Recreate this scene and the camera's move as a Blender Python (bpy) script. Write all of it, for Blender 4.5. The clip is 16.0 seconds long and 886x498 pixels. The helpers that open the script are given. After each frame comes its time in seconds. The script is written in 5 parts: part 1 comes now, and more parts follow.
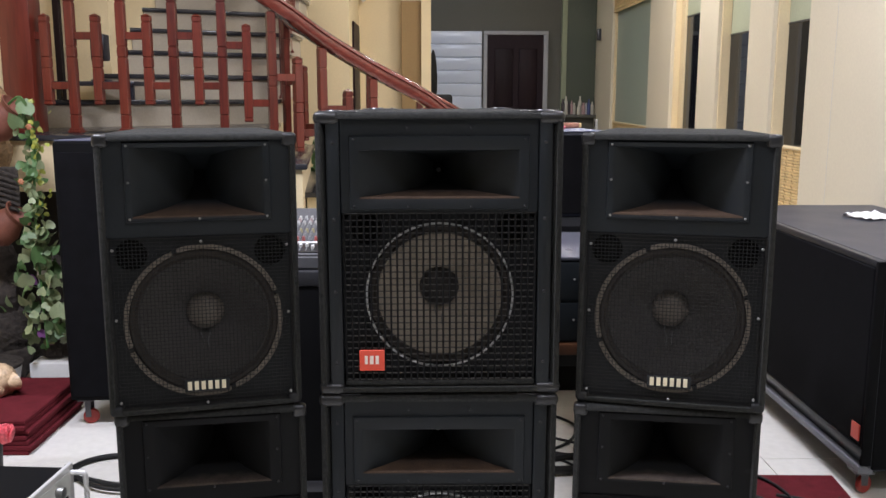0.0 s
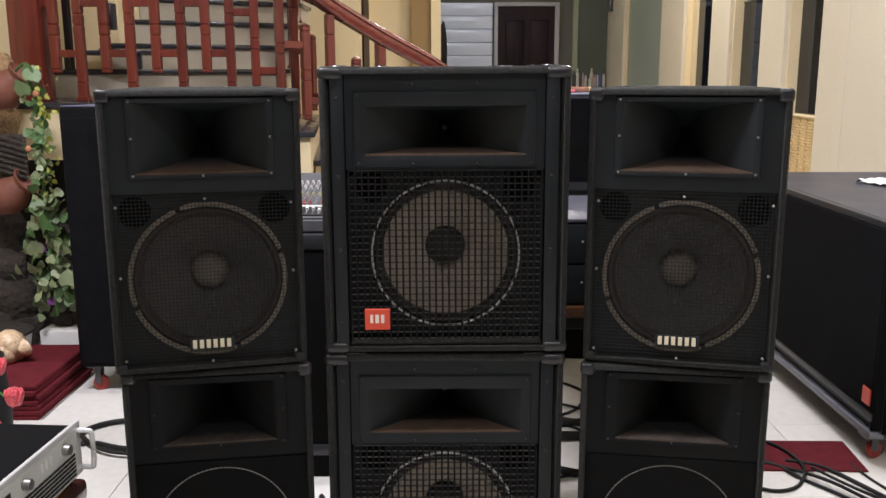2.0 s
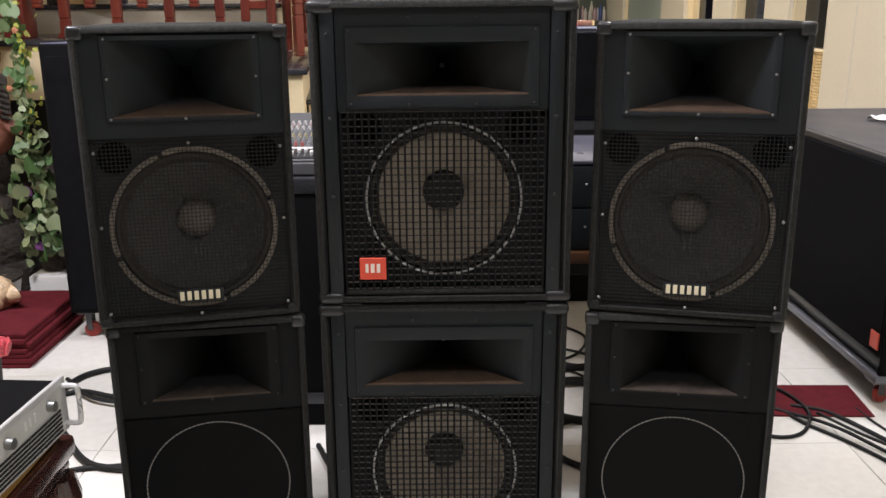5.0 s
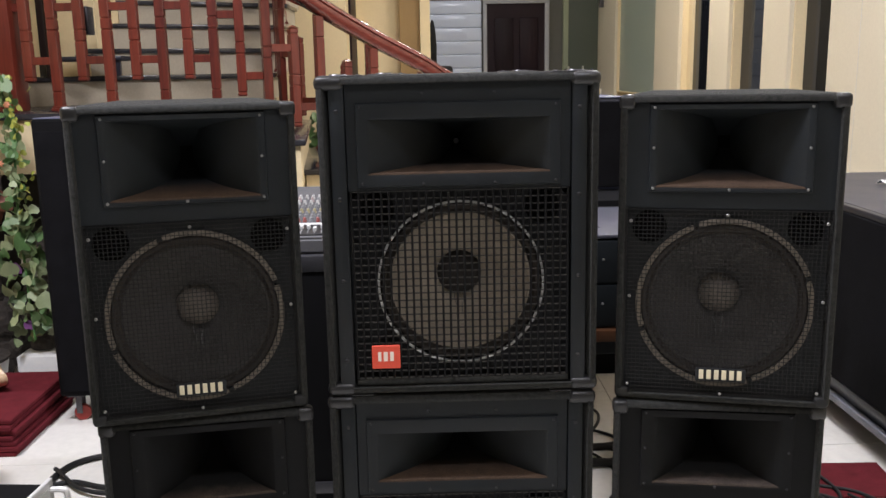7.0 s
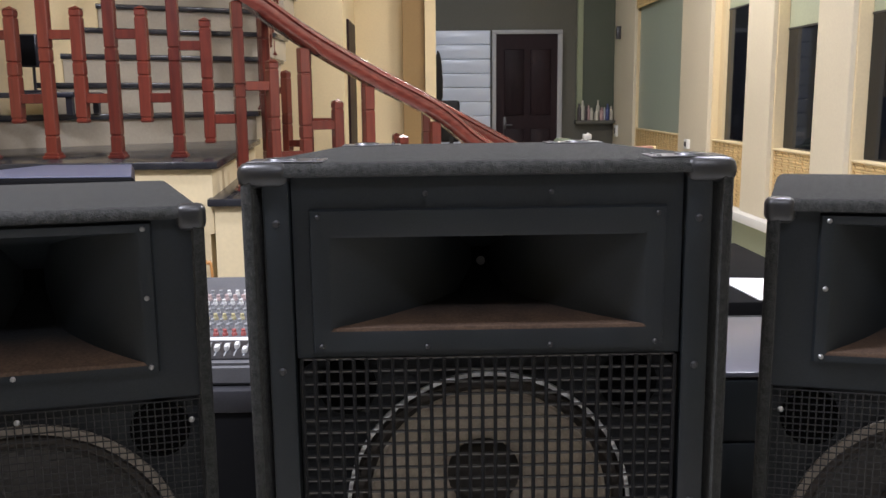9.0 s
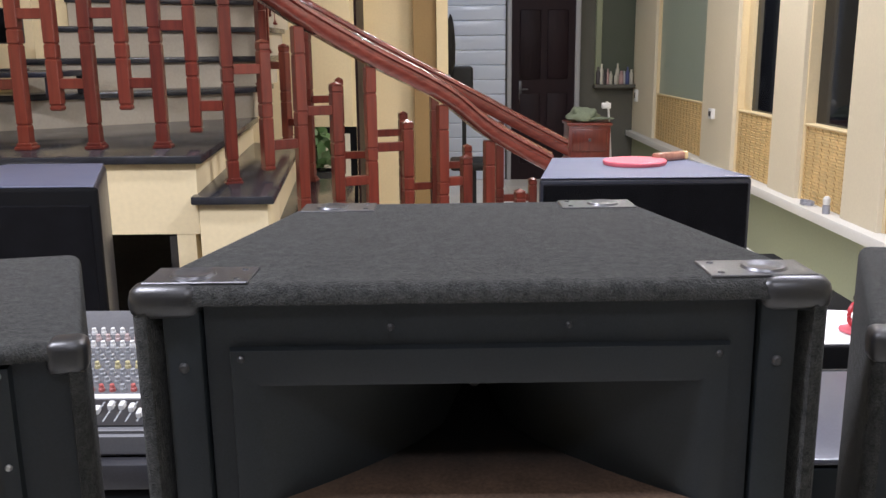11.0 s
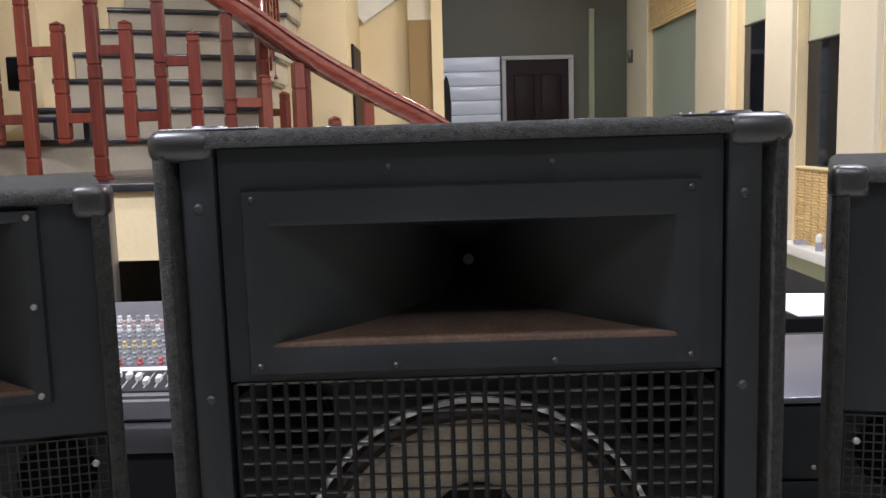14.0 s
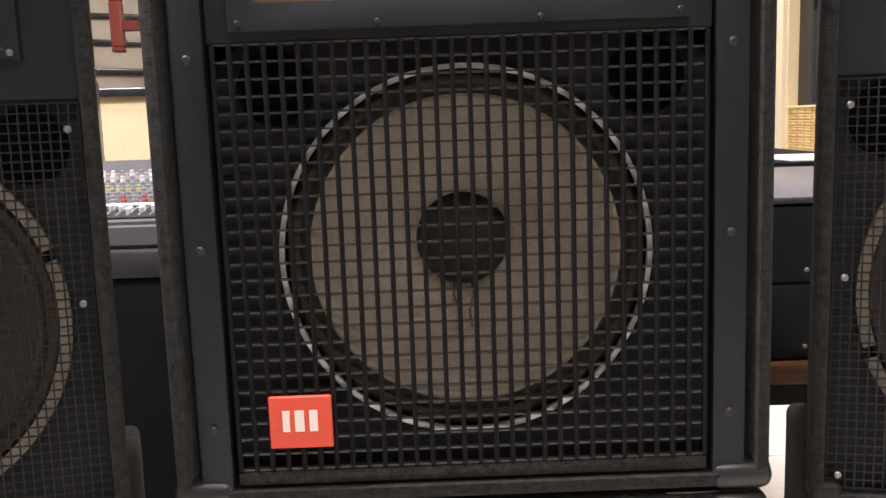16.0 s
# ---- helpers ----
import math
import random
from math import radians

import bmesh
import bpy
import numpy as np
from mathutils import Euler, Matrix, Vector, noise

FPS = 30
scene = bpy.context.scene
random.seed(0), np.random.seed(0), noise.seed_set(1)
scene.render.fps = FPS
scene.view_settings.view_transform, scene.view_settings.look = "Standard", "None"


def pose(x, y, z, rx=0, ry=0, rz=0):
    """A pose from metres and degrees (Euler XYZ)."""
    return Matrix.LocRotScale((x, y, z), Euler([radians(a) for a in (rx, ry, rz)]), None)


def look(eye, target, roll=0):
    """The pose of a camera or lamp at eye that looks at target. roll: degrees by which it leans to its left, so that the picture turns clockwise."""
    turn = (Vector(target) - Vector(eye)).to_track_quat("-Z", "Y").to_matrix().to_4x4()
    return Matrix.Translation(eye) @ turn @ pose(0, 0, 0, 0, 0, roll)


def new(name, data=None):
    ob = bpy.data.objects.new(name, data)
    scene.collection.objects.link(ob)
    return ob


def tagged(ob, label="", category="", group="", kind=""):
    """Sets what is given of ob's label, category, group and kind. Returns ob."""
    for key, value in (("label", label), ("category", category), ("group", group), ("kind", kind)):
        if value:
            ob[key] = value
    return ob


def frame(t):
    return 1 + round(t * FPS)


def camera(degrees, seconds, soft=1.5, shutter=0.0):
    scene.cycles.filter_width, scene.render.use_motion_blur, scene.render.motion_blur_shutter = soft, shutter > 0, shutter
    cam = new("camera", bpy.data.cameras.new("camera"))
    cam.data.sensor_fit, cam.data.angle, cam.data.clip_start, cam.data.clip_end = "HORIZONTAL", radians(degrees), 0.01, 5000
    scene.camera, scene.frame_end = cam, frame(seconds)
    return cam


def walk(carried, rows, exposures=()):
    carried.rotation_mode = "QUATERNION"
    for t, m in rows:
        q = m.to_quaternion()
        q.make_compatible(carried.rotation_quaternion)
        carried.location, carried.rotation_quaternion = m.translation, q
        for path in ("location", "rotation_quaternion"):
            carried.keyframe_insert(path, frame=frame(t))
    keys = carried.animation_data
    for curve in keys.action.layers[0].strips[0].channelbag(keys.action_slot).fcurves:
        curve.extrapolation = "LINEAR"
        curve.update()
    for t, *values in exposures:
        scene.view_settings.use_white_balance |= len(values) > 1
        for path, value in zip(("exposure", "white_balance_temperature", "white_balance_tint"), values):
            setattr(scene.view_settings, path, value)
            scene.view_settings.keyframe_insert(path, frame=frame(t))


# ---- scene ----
cam = camera(53.2, 16.0)
PATH = [
    (0, (-0.029, -0.088, 1.422), (0.007, 1.882, 1.077), 0.1),
    (0.5, (-0.017, -0.091, 1.4), (0.005, 1.88, 1.059), -0.1),
    (1, (-0.008, -0.089, 1.406), (0.002, 1.877, 1.044), -0.3),
    (1.5, (-0.007, -0.084, 1.398), (0.001, 1.879, 1.017), -0.2),
    (2, (-0.015, -0.076, 1.373), (-0.005, 1.885, 0.977), -0.1),
    (2.5, (-0.014, -0.072, 1.355), (-0.009, 1.882, 0.932), -0.1),
    (3, (-0.016, -0.06, 1.321), (-0.01, 1.872, 0.802), 0.1),
    (3.2, (-0.017, -0.057, 1.299), (-0.01, 1.866, 0.75), 0.2),
    (5.3, (-0.017, 0.034, 1.376), (-0.001, 1.964, 0.851), -0.4),
    (5.5, (-0.016, 0.034, 1.375), (-0.001, 1.977, 0.902), -0.3),
    (6, (-0.019, 0.038, 1.377), (-0.012, 1.992, 0.951), -0.5),
    (6.5, (-0.033, 0.062, 1.376), (-0.024, 2.02, 0.967), -0.5),
    (7, (-0.072, 0.158, 1.393), (-0.034, 2.117, 0.993), -1.0),
    (7.5, (-0.089, 0.299, 1.396), (-0.04, 2.258, 0.997), -1.0),
    (8, (-0.043, 0.542, 1.412), (-0.045, 2.502, 1.018), -0.8),
    (8.5, (-0.035, 0.738, 1.43), (-0.053, 2.704, 1.061), -1.0),
    (9, (-0.071, 0.961, 1.456), (-0.039, 2.932, 1.117), -0.5),
    (9.5, (-0.066, 1.135, 1.487), (-0.009, 3.103, 1.135), 0.6),
    (10, (-0.041, 1.252, 1.557), (-0.015, 3.211, 1.155), 0.3),
    (10.2, (-0.039, 1.283, 1.573), (-0.017, 3.234, 1.134), 0.1),
    (12.3, (-0.01, 1.292, 1.536), (-0.048, 3.245, 1.108), -1.3),
    (12.5, (-0.021, 1.267, 1.5), (-0.038, 3.231, 1.123), -1.1),
    (13, (-0.029, 1.22, 1.436), (-0.045, 3.194, 1.112), -1.3),
    (13.5, (-0.033, 1.189, 1.393), (-0.034, 3.17, 1.122), -1.3),
    (14, (-0.027, 1.189, 1.374), (-0.028, 3.171, 1.111), -1.5),
    (14.5, (-0.025, 1.183, 1.301), (-0.019, 3.167, 1.049), -1.6),
    (15, (-0.027, 1.182, 1.206), (-0.017, 3.162, 0.926), -1.5),
    (15.5, (-0.021, 1.18, 1.156), (-0.012, 3.16, 0.875), -1.7),
    (16, (-0.026, 1.172, 1.065), (-0.013, 3.152, 0.778), -1.8),
]
walk(cam, [(t, look(eye, target, roll)) for t, eye, target, roll in PATH],
     [(t, s, k, tint) for t, s, k, tint in ((0, -0.15, 5900, 18), (3, -0.18, 6300, 18), (6, -0.12, 6250, 17), (8.5, -0.08, 5950, 18), (10, -0.06, 5900, 18), (12.5, -0.02, 5900, 18), (14.2, 0.02, 5900, 18), (15, 0.22, 6150, 18), (16, 0.46, 6500, 22))])

# ---- world and lights ----
world = bpy.data.worlds.new("night")
scene.world = world
world.use_nodes = True
world.node_tree.nodes["Background"].inputs[0].default_value = (0.05, 0.06, 0.09, 1)
world.node_tree.nodes["Background"].inputs[1].default_value = 0.15


def area_lamp(name, at, size, power, colour, aim=None):
    d = bpy.data.lights.new(name, "AREA")
    d.shape, d.size, d.size_y = "RECTANGLE", size[0], size[1]
    d.energy, d.color = power, colour
    ob = new(name, d)
    ob.matrix_world = look(at, aim or (at[0], at[1] + 0.001, at[2] - 1))
    return ob


CEIL = 3.6
WARM, WHITE, COOL = (1.0, 0.93, 0.81), (0.985, 0.985, 1.0), (0.84, 0.92, 1.0)
LAMPS = [
    ((0.35, 0.35), 37, WHITE), ((-1.5, 1.85), 150, WHITE), ((1.3, 3.4), 95, WHITE), ((0.3, 6.4), 36, WARM), ((1.4, 7.4), 55, WARM),
    ((0.10, 10.7), 7, COOL), ((0.34, 10.7), 7, COOL),
]
for (lx, ly), power, colour in LAMPS:
    area_lamp("ceiling_panel_light", (lx, ly, CEIL - 0.06), (0.9, 0.3) if power > 20 else (0.12, 0.12), power, colour)

# ---- materials ----


def material(name, base, rough=0.6, metal=0.0, vary=0.25, scale=8.0, fine=120.0, bump=0.15, spec=0.5, dist=0.002, tint=None):
    m = bpy.data.materials.new(name)
    m.use_nodes = True
    nt = m.node_tree
    n, l = nt.nodes, nt.links
    b = n["Principled BSDF"]
    tc = n.new("ShaderNodeTexCoord")
    big = n.new("ShaderNodeTexNoise")
    big.inputs["Scale"].default_value, big.inputs["Detail"].default_value = scale, 5
    small = n.new("ShaderNodeTexNoise")
    small.inputs["Scale"].default_value, small.inputs["Detail"].default_value = fine, 3
    l.new(tc.outputs["Object"], big.inputs["Vector"])
    l.new(tc.outputs["Object"], small.inputs["Vector"])
    add = n.new("ShaderNodeMath")
    add.operation = "ADD"
    l.new(big.outputs["Fac"], add.inputs[0])
    l.new(small.outputs["Fac"], add.inputs[1])
    ramp = n.new("ShaderNodeMapRange")
    ramp.inputs["From Min"].default_value, ramp.inputs["From Max"].default_value = 0.6, 1.4
    l.new(add.outputs[0], ramp.inputs["Value"])
    mix = n.new("ShaderNodeMix")
    mix.data_type = "RGBA"
    lo = [max(0.0, c * (1 - vary)) for c in base]
    hi = [min(1.0, c * (1 + vary)) for c in (tint or base)]
    mix.inputs["A"].default_value = (*lo, 1)
    mix.inputs["B"].default_value = (*hi, 1)
    l.new(ramp.outputs["Result"], mix.inputs["Factor"])
    l.new(mix.outputs["Result"], b.inputs["Base Color"])
    rr = n.new("ShaderNodeMapRange")
    rr.inputs["To Min"].default_value, rr.inputs["To Max"].default_value = max(0.02, rough - 0.08), min(1, rough + 0.08)
    l.new(big.outputs["Fac"], rr.inputs["Value"])
    l.new(rr.outputs["Result"], b.inputs["Roughness"])
    b.inputs["Metallic"].default_value = metal
    b.inputs["Specular IOR Level"].default_value = spec
    if bump:
        bp = n.new("ShaderNodeBump")
        bp.inputs["Strength"].default_value, bp.inputs["Distance"].default_value = bump, dist
        l.new(small.outputs["Fac"], bp.inputs["Height"])
        l.new(bp.outputs["Normal"], b.inputs["Normal"])
    return m


def plain(name, base, rough=0.5, metal=0.0, emit=0.0, spec=0.5):
    m = bpy.data.materials.new(name)
    m.use_nodes = True
    b = m.node_tree.nodes["Principled BSDF"]
    b.inputs["Base Color"].default_value = (*base, 1)
    b.inputs["Roughness"].default_value, b.inputs["Metallic"].default_value = rough, metal
    b.inputs["Specular IOR Level"].default_value = spec
    if emit:
        b.inputs["Emission Color"].default_value = (*base, 1)
        b.inputs["Emission Strength"].default_value = emit
    return m


def wood_material(name, dark, light, rough=0.3, scale=6.0, stretch=(1, 1, 0.08), coat=0.3):
    m = bpy.data.materials.new(name)
    m.use_nodes = True
    n, l = m.node_tree.nodes, m.node_tree.links
    b = n["Principled BSDF"]
    tc, mp, no = n.new("ShaderNodeTexCoord"), n.new("ShaderNodeMapping"), n.new("ShaderNodeTexNoise")
    info = n.new("ShaderNodeObjectInfo")
    mp.inputs["Scale"].default_value = stretch
    no.inputs["Scale"].default_value, no.inputs["Detail"].default_value, no.inputs["Distortion"].default_value = scale * 8, 6, 0.6
    l.new(tc.outputs["Object"], mp.inputs["Vector"])
    l.new(mp.outputs["Vector"], no.inputs["Vector"])
    add = n.new("ShaderNodeMath")
    add.operation, add.inputs[1].default_value = "MULTIPLY_ADD", 0.35
    l.new(info.outputs["Random"], add.inputs[0])
    l.new(no.outputs["Fac"], add.inputs[2])
    ramp = n.new("ShaderNodeValToRGB")
    ramp.color_ramp.elements[0].position, ramp.color_ramp.elements[1].position = 0.35, 0.95
    ramp.color_ramp.elements[0].color, ramp.color_ramp.elements[1].color = (*dark, 1), (*light, 1)
    l.new(add.outputs[0], ramp.inputs["Fac"])
    l.new(ramp.outputs["Color"], b.inputs["Base Color"])
    b.inputs["Roughness"].default_value = rough
    b.inputs["Coat Weight"].default_value, b.inputs["Coat Roughness"].default_value = coat, 0.15
    bp = n.new("ShaderNodeBump")
    bp.inputs["Strength"].default_value, bp.inputs["Distance"].default_value = 0.12, 0.001
    l.new(no.outputs["Fac"], bp.inputs["Height"])
    l.new(bp.outputs["Normal"], b.inputs["Normal"])
    return m


CARPET = material("black_carpet", (0.0245, 0.0250, 0.0235), 0.95, vary=0.7, scale=110, fine=560, bump=0.8, spec=0.15, dist=0.0025)


def fuzz(m, weight, scale):
    """Pale fibre ends over a dark felted carpet."""
    n, l = m.node_tree.nodes, m.node_tree.links
    b = n["Principled BSDF"]
    n["Map Range"].inputs["From Min"].default_value, n["Map Range"].inputs["From Max"].default_value = 0.66, 1.34
    tc, no, ramp = n.new("ShaderNodeTexCoord"), n.new("ShaderNodeTexNoise"), n.new("ShaderNodeValToRGB")
    no.inputs["Scale"].default_value, no.inputs["Detail"].default_value = scale, 6
    ramp.color_ramp.elements[0].position, ramp.color_ramp.elements[1].position = 0.40, 0.64
    ramp.color_ramp.elements[0].color, ramp.color_ramp.elements[1].color = (0.22, 0.22, 0.21, 1), (0.55, 0.55, 0.51, 1)
    l.new(tc.outputs["Object"], no.inputs["Vector"])
    l.new(no.outputs["Fac"], ramp.inputs["Fac"])
    l.new(ramp.outputs["Color"], b.inputs["Sheen Tint"])
    b.inputs["Sheen Weight"].default_value, b.inputs["Sheen Roughness"].default_value = weight, 0.5


fuzz(CARPET, 0.12, 260)
PLASTIC = material("black_plastic", (0.0068, 0.0092, 0.0110), 0.5, vary=0.3, scale=6, fine=600, bump=0.3, spec=0.3, dist=0.0006)
HORN = material("horn_plastic", (0.0078, 0.0104, 0.0124), 0.58, vary=0.4, scale=9, fine=500, bump=0.2, spec=0.3, dist=0.0005)
DUST = material("dusty_horn_floor", (0.060, 0.038, 0.025), 0.85, vary=0.5, scale=14, fine=260, bump=0.2, spec=0.2)


def settle_dust(m, deep_colour, reach):
    """Dust colour that turns raggedly to deep_colour towards the back of the horn."""
    n, l = m.node_tree.nodes, m.node_tree.links
    b = n["Principled BSDF"]
    src = b.inputs["Base Color"].links[0].from_socket
    tc, sep, no = n.new("ShaderNodeTexCoord"), n.new("ShaderNodeSeparateXYZ"), n.new("ShaderNodeTexNoise")
    no.inputs["Scale"].default_value, no.inputs["Detail"].default_value = 22, 5
    l.new(tc.outputs["Object"], sep.inputs[0])
    l.new(tc.outputs["Object"], no.inputs["Vector"])
    add, rng_, mix = n.new("ShaderNodeMath"), n.new("ShaderNodeMapRange"), n.new("ShaderNodeMix")
    add.operation, add.inputs[1].default_value = "MULTIPLY_ADD", 0.06
    l.new(no.outputs["Fac"], add.inputs[0])
    l.new(sep.outputs["Y"], add.inputs[2])
    rng_.inputs["From Min"].default_value, rng_.inputs["From Max"].default_value = reach * 0.45, reach
    l.new(add.outputs[0], rng_.inputs["Value"])
    mix.data_type = "RGBA"
    mix.inputs["B"].default_value = (*deep_colour, 1)
    l.new(rng_.outputs["Result"], mix.inputs["Factor"])
    l.new(src, mix.inputs["A"])
    l.new(mix.outputs["Result"], b.inputs["Base Color"])


settle_dust(DUST, (0.006, 0.0065, 0.0075), 0.125)
DUST_LIP = material("dusty_horn_lip", (0.060, 0.046, 0.037), 0.85, vary=0.5, scale=14, fine=260, bump=0.2, spec=0.2)
settle_dust(DUST_LIP, (0.005, 0.005, 0.005), 0.075)
HORN_BLACK = material("matte_black_horn", (0.0055, 0.0057, 0.0060), 0.7, vary=0.4, scale=9, fine=500, bump=0.2, spec=0.18, dist=0.0005)
MESH = material("fine_grille_wire", (0.011, 0.0108, 0.0108), 0.5, metal=0.0, vary=0.3, scale=40, fine=300, bump=0.1, spec=0.3)
WIRE = material("grille_wire", (0.006, 0.006, 0.0065), 0.6, metal=0.0, vary=0.3, scale=40, fine=300, bump=0.1, spec=0.15)
BAFFLE = material("baffle_paint", (0.022, 0.0235, 0.025), 0.8, vary=0.3, scale=10, fine=300, bump=0.1, spec=0.2)
CONE = material("paper_cone", (0.43, 0.375, 0.30), 0.9, vary=0.25, scale=10, fine=200, bump=0.2, spec=0.2)
CONE_DARK = material("dark_paper_cone", (0.066, 0.062, 0.059), 0.9, vary=0.3, scale=10, fine=200, bump=0.2, spec=0.2)
CAP = material("dust_cap_felt", (0.026, 0.023, 0.020), 0.8, vary=0.2, scale=20, fine=300, bump=0.1)
CAP_GREY = material("dust_cap_brown", (0.135, 0.115, 0.095), 0.7, vary=0.25, scale=20, fine=300, bump=0.1)
RUBBER = material("black_rubber", (0.012, 0.012, 0.012), 0.6, vary=0.2, scale=20, fine=300, bump=0.1, spec=0.3)
RING = material("bare_frame_ring", (0.62, 0.63, 0.64), 0.35, metal=0.5, vary=0.2, scale=30, fine=200, bump=0.05)
GASKET = material("tan_gasket", (0.17, 0.145, 0.115), 0.8, vary=0.35, scale=30, fine=200, bump=0.1)
STEEL = material("corner_steel", (0.10, 0.10, 0.105), 0.36, metal=0.8, vary=0.3, scale=40, fine=300, bump=0.08)
CORNER = material("corner_plastic", (0.014, 0.014, 0.0145), 0.38, vary=0.2, scale=20, fine=400, bump=0.1)
SCREW = material("screw_head", (0.035, 0.035, 0.036), 0.5, metal=0.6, vary=0.3, scale=60, fine=300, bump=0.0)
SCREW_BRIGHT = material("bright_screw", (0.27, 0.27, 0.26), 0.35, metal=0.7, vary=0.2, scale=60, fine=300, bump=0.0)
RED_PLATE = material("red_badge", (0.72, 0.075, 0.035), 0.45, vary=0.06, scale=20, fine=200, bump=0.0)
BADGE_WHITE = material("badge_print", (0.85, 0.74, 0.66), 0.5, vary=0.05, scale=30, fine=200, bump=0.0)
CREAM_PRINT = material("cream_badge", (0.72, 0.65, 0.46), 0.5, vary=0.06, scale=30, fine=200, bump=0.0)
CREAM = material("cream_wall_paint", (0.76, 0.63, 0.385), 0.7, vary=0.06, scale=1.3, fine=60, bump=0.06)
WALLWHITE = material("pale_wall_paint", (0.67, 0.61, 0.465), 0.65, vary=0.05, scale=1.2, fine=60, bump=0.05)
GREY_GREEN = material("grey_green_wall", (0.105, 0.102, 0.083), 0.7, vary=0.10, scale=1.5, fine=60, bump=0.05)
GREEN_LOW = material("olive_dado_paint", (0.27, 0.30, 0.19), 0.45, vary=0.07, scale=1.5, fine=60, bump=0.05)
BROWN_COL = material("ochre_column_paint", (0.30, 0.19, 0.07), 0.6, vary=0.10, scale=2, fine=60, bump=0.05)
RISER = material("cream_riser", (0.40, 0.35, 0.265), 0.5, vary=0.10, scale=3, fine=80, bump=0.05)
GRANITE = material("black_granite", (0.030, 0.030, 0.034), 0.18, vary=0.5, scale=12, fine=240, bump=0.0)
RED_WOOD = wood_material("red_varnished_wood", (0.070, 0.0105, 0.0068), (0.165, 0.029, 0.0155), 0.32, coat=0.25)
RAIL_WOOD = wood_material("red_rail_wood", (0.125, 0.026, 0.018), (0.27, 0.066, 0.043), 0.2, stretch=(0.3, 0.3, 1), coat=0.6)
DOOR_WOOD = wood_material("dark_door_wood", (0.007, 0.003, 0.0042), (0.017, 0.0065, 0.0090), 0.5, coat=0.0)
DOOR_WOOD.node_tree.nodes["Principled BSDF"].inputs["Specular IOR Level"].default_value = 0.2
CARVED = wood_material("dark_carved_wood", (0.022, 0.008, 0.006), (0.075, 0.022, 0.016), 0.25, coat=0.5)
# Paler than WIRE: light from above is put into the strips' colour.
STRIP = material("grille_strip", (0.064, 0.061, 0.057), 0.35, metal=0.5, vary=0.3, scale=40, fine=300, bump=0.05)
GREY_FRAME = material("pale_grey_paint", (0.36, 0.36, 0.37), 0.5, vary=0.08, scale=3, fine=60, bump=0.03)
REFLECT_PALE = material("pale_green_reflection", (0.42, 0.46, 0.33), 0.4, vary=0.10, scale=1.5, fine=60, bump=0.03)
PANE_BAR = material("added_pane_bar", (0.03, 0.03, 0.03), 0.5, vary=0.2, scale=10, fine=100, bump=0.05)
FROST_DARK = material("dark_green_pane", (0.07, 0.085, 0.06), 0.35, vary=0.10, scale=1.5, fine=60, bump=0.03)
SURROUND = material("matte_surround", (0.050, 0.044, 0.038), 0.95, vary=0.2, scale=20, fine=300, bump=0.1, spec=0.05)
THROAT = plain("dull_throat_metal", (0.11, 0.11, 0.11), 0.5)
# Closed port discs and throat ends; the shade of a deep hole as colour.
PORT_SHADE = plain("port_shade", (0.005, 0.005, 0.005), 0.9, spec=0.0)
RING_DIM = plain("dim_ring_metal", (0.42, 0.41, 0.38), 0.4, 0.5)
CASE_BLACK = material("matte_black_case", (0.0045, 0.0045, 0.005), 0.85, vary=0.3, scale=6, fine=300, bump=0.2, spec=0.1, dist=0.001)
# Cabinet tops: the cool sheen from overhead is put into these two colours.
SHEEN_TOP = material("blue_grey_sheen", (0.100, 0.110, 0.165), 0.45, vary=0.15, scale=5, fine=300, bump=0.1, spec=0.4, dist=0.0008)
SHEEN_TOP_DARK = material("blue_black_sheen", (0.028, 0.031, 0.048), 0.4, vary=0.2, scale=5, fine=300, bump=0.1, spec=0.5, dist=0.0008)
LID = material("dark_grey_lid", (0.075, 0.076, 0.095), 0.3, vary=0.15, scale=8, fine=200, bump=0.03)
GLASS_DARK = plain("night_window_glass", (0.006, 0.008, 0.012), 0.05, 0.0, spec=0.25)
FROST = material("frosted_green_panel", (0.31, 0.37, 0.31), 0.35, vary=0.08, scale=1.5, fine=60, bump=0.03)
BAMBOO = material("woven_bamboo", (0.68, 0.50, 0.235), 0.6, vary=0.30, scale=14, fine=90, bump=0.3)
BINDING = material("bamboo_binding", (0.40, 0.25, 0.09), 0.7, vary=0.3, scale=25, fine=160, bump=0.1)
WHITE_PANEL = plain("white_gloss_panel", (0.62, 0.68, 0.80), 0.13)
WHITE_TRIM = material("white_trim", (0.72, 0.72, 0.70), 0.45, vary=0.05, scale=3, fine=60, bump=0.03)
TILE = material("white_floor_tile", (0.78, 0.76, 0.70), 0.14, vary=0.08, scale=1.6, fine=30, bump=0.0)
GROUT = material("tile_joint", (0.60, 0.58, 0.52), 0.8, vary=0.1, scale=5, fine=60, bump=0.1)
CEILING = material("white_ceiling", (0.75, 0.74, 0.70), 0.8, vary=0.04, scale=2, fine=60, bump=0.03)
MAROON = material("maroon_carpet", (0.115, 0.016, 0.021), 0.95, vary=0.35, scale=20, fine=500, bump=0.7, spec=0.1)
SUB_PAINT = material("textured_black_paint", (0.0105, 0.0120, 0.0215), 0.36, vary=0.25, scale=8, fine=500, bump=0.2, spec=0.6, dist=0.001)
SUB_GRILLE = material("black_foam_grille", (0.0068, 0.0067, 0.0078), 0.9, vary=0.5, scale=15, fine=500, bump=0.9, spec=0.06, dist=0.003)


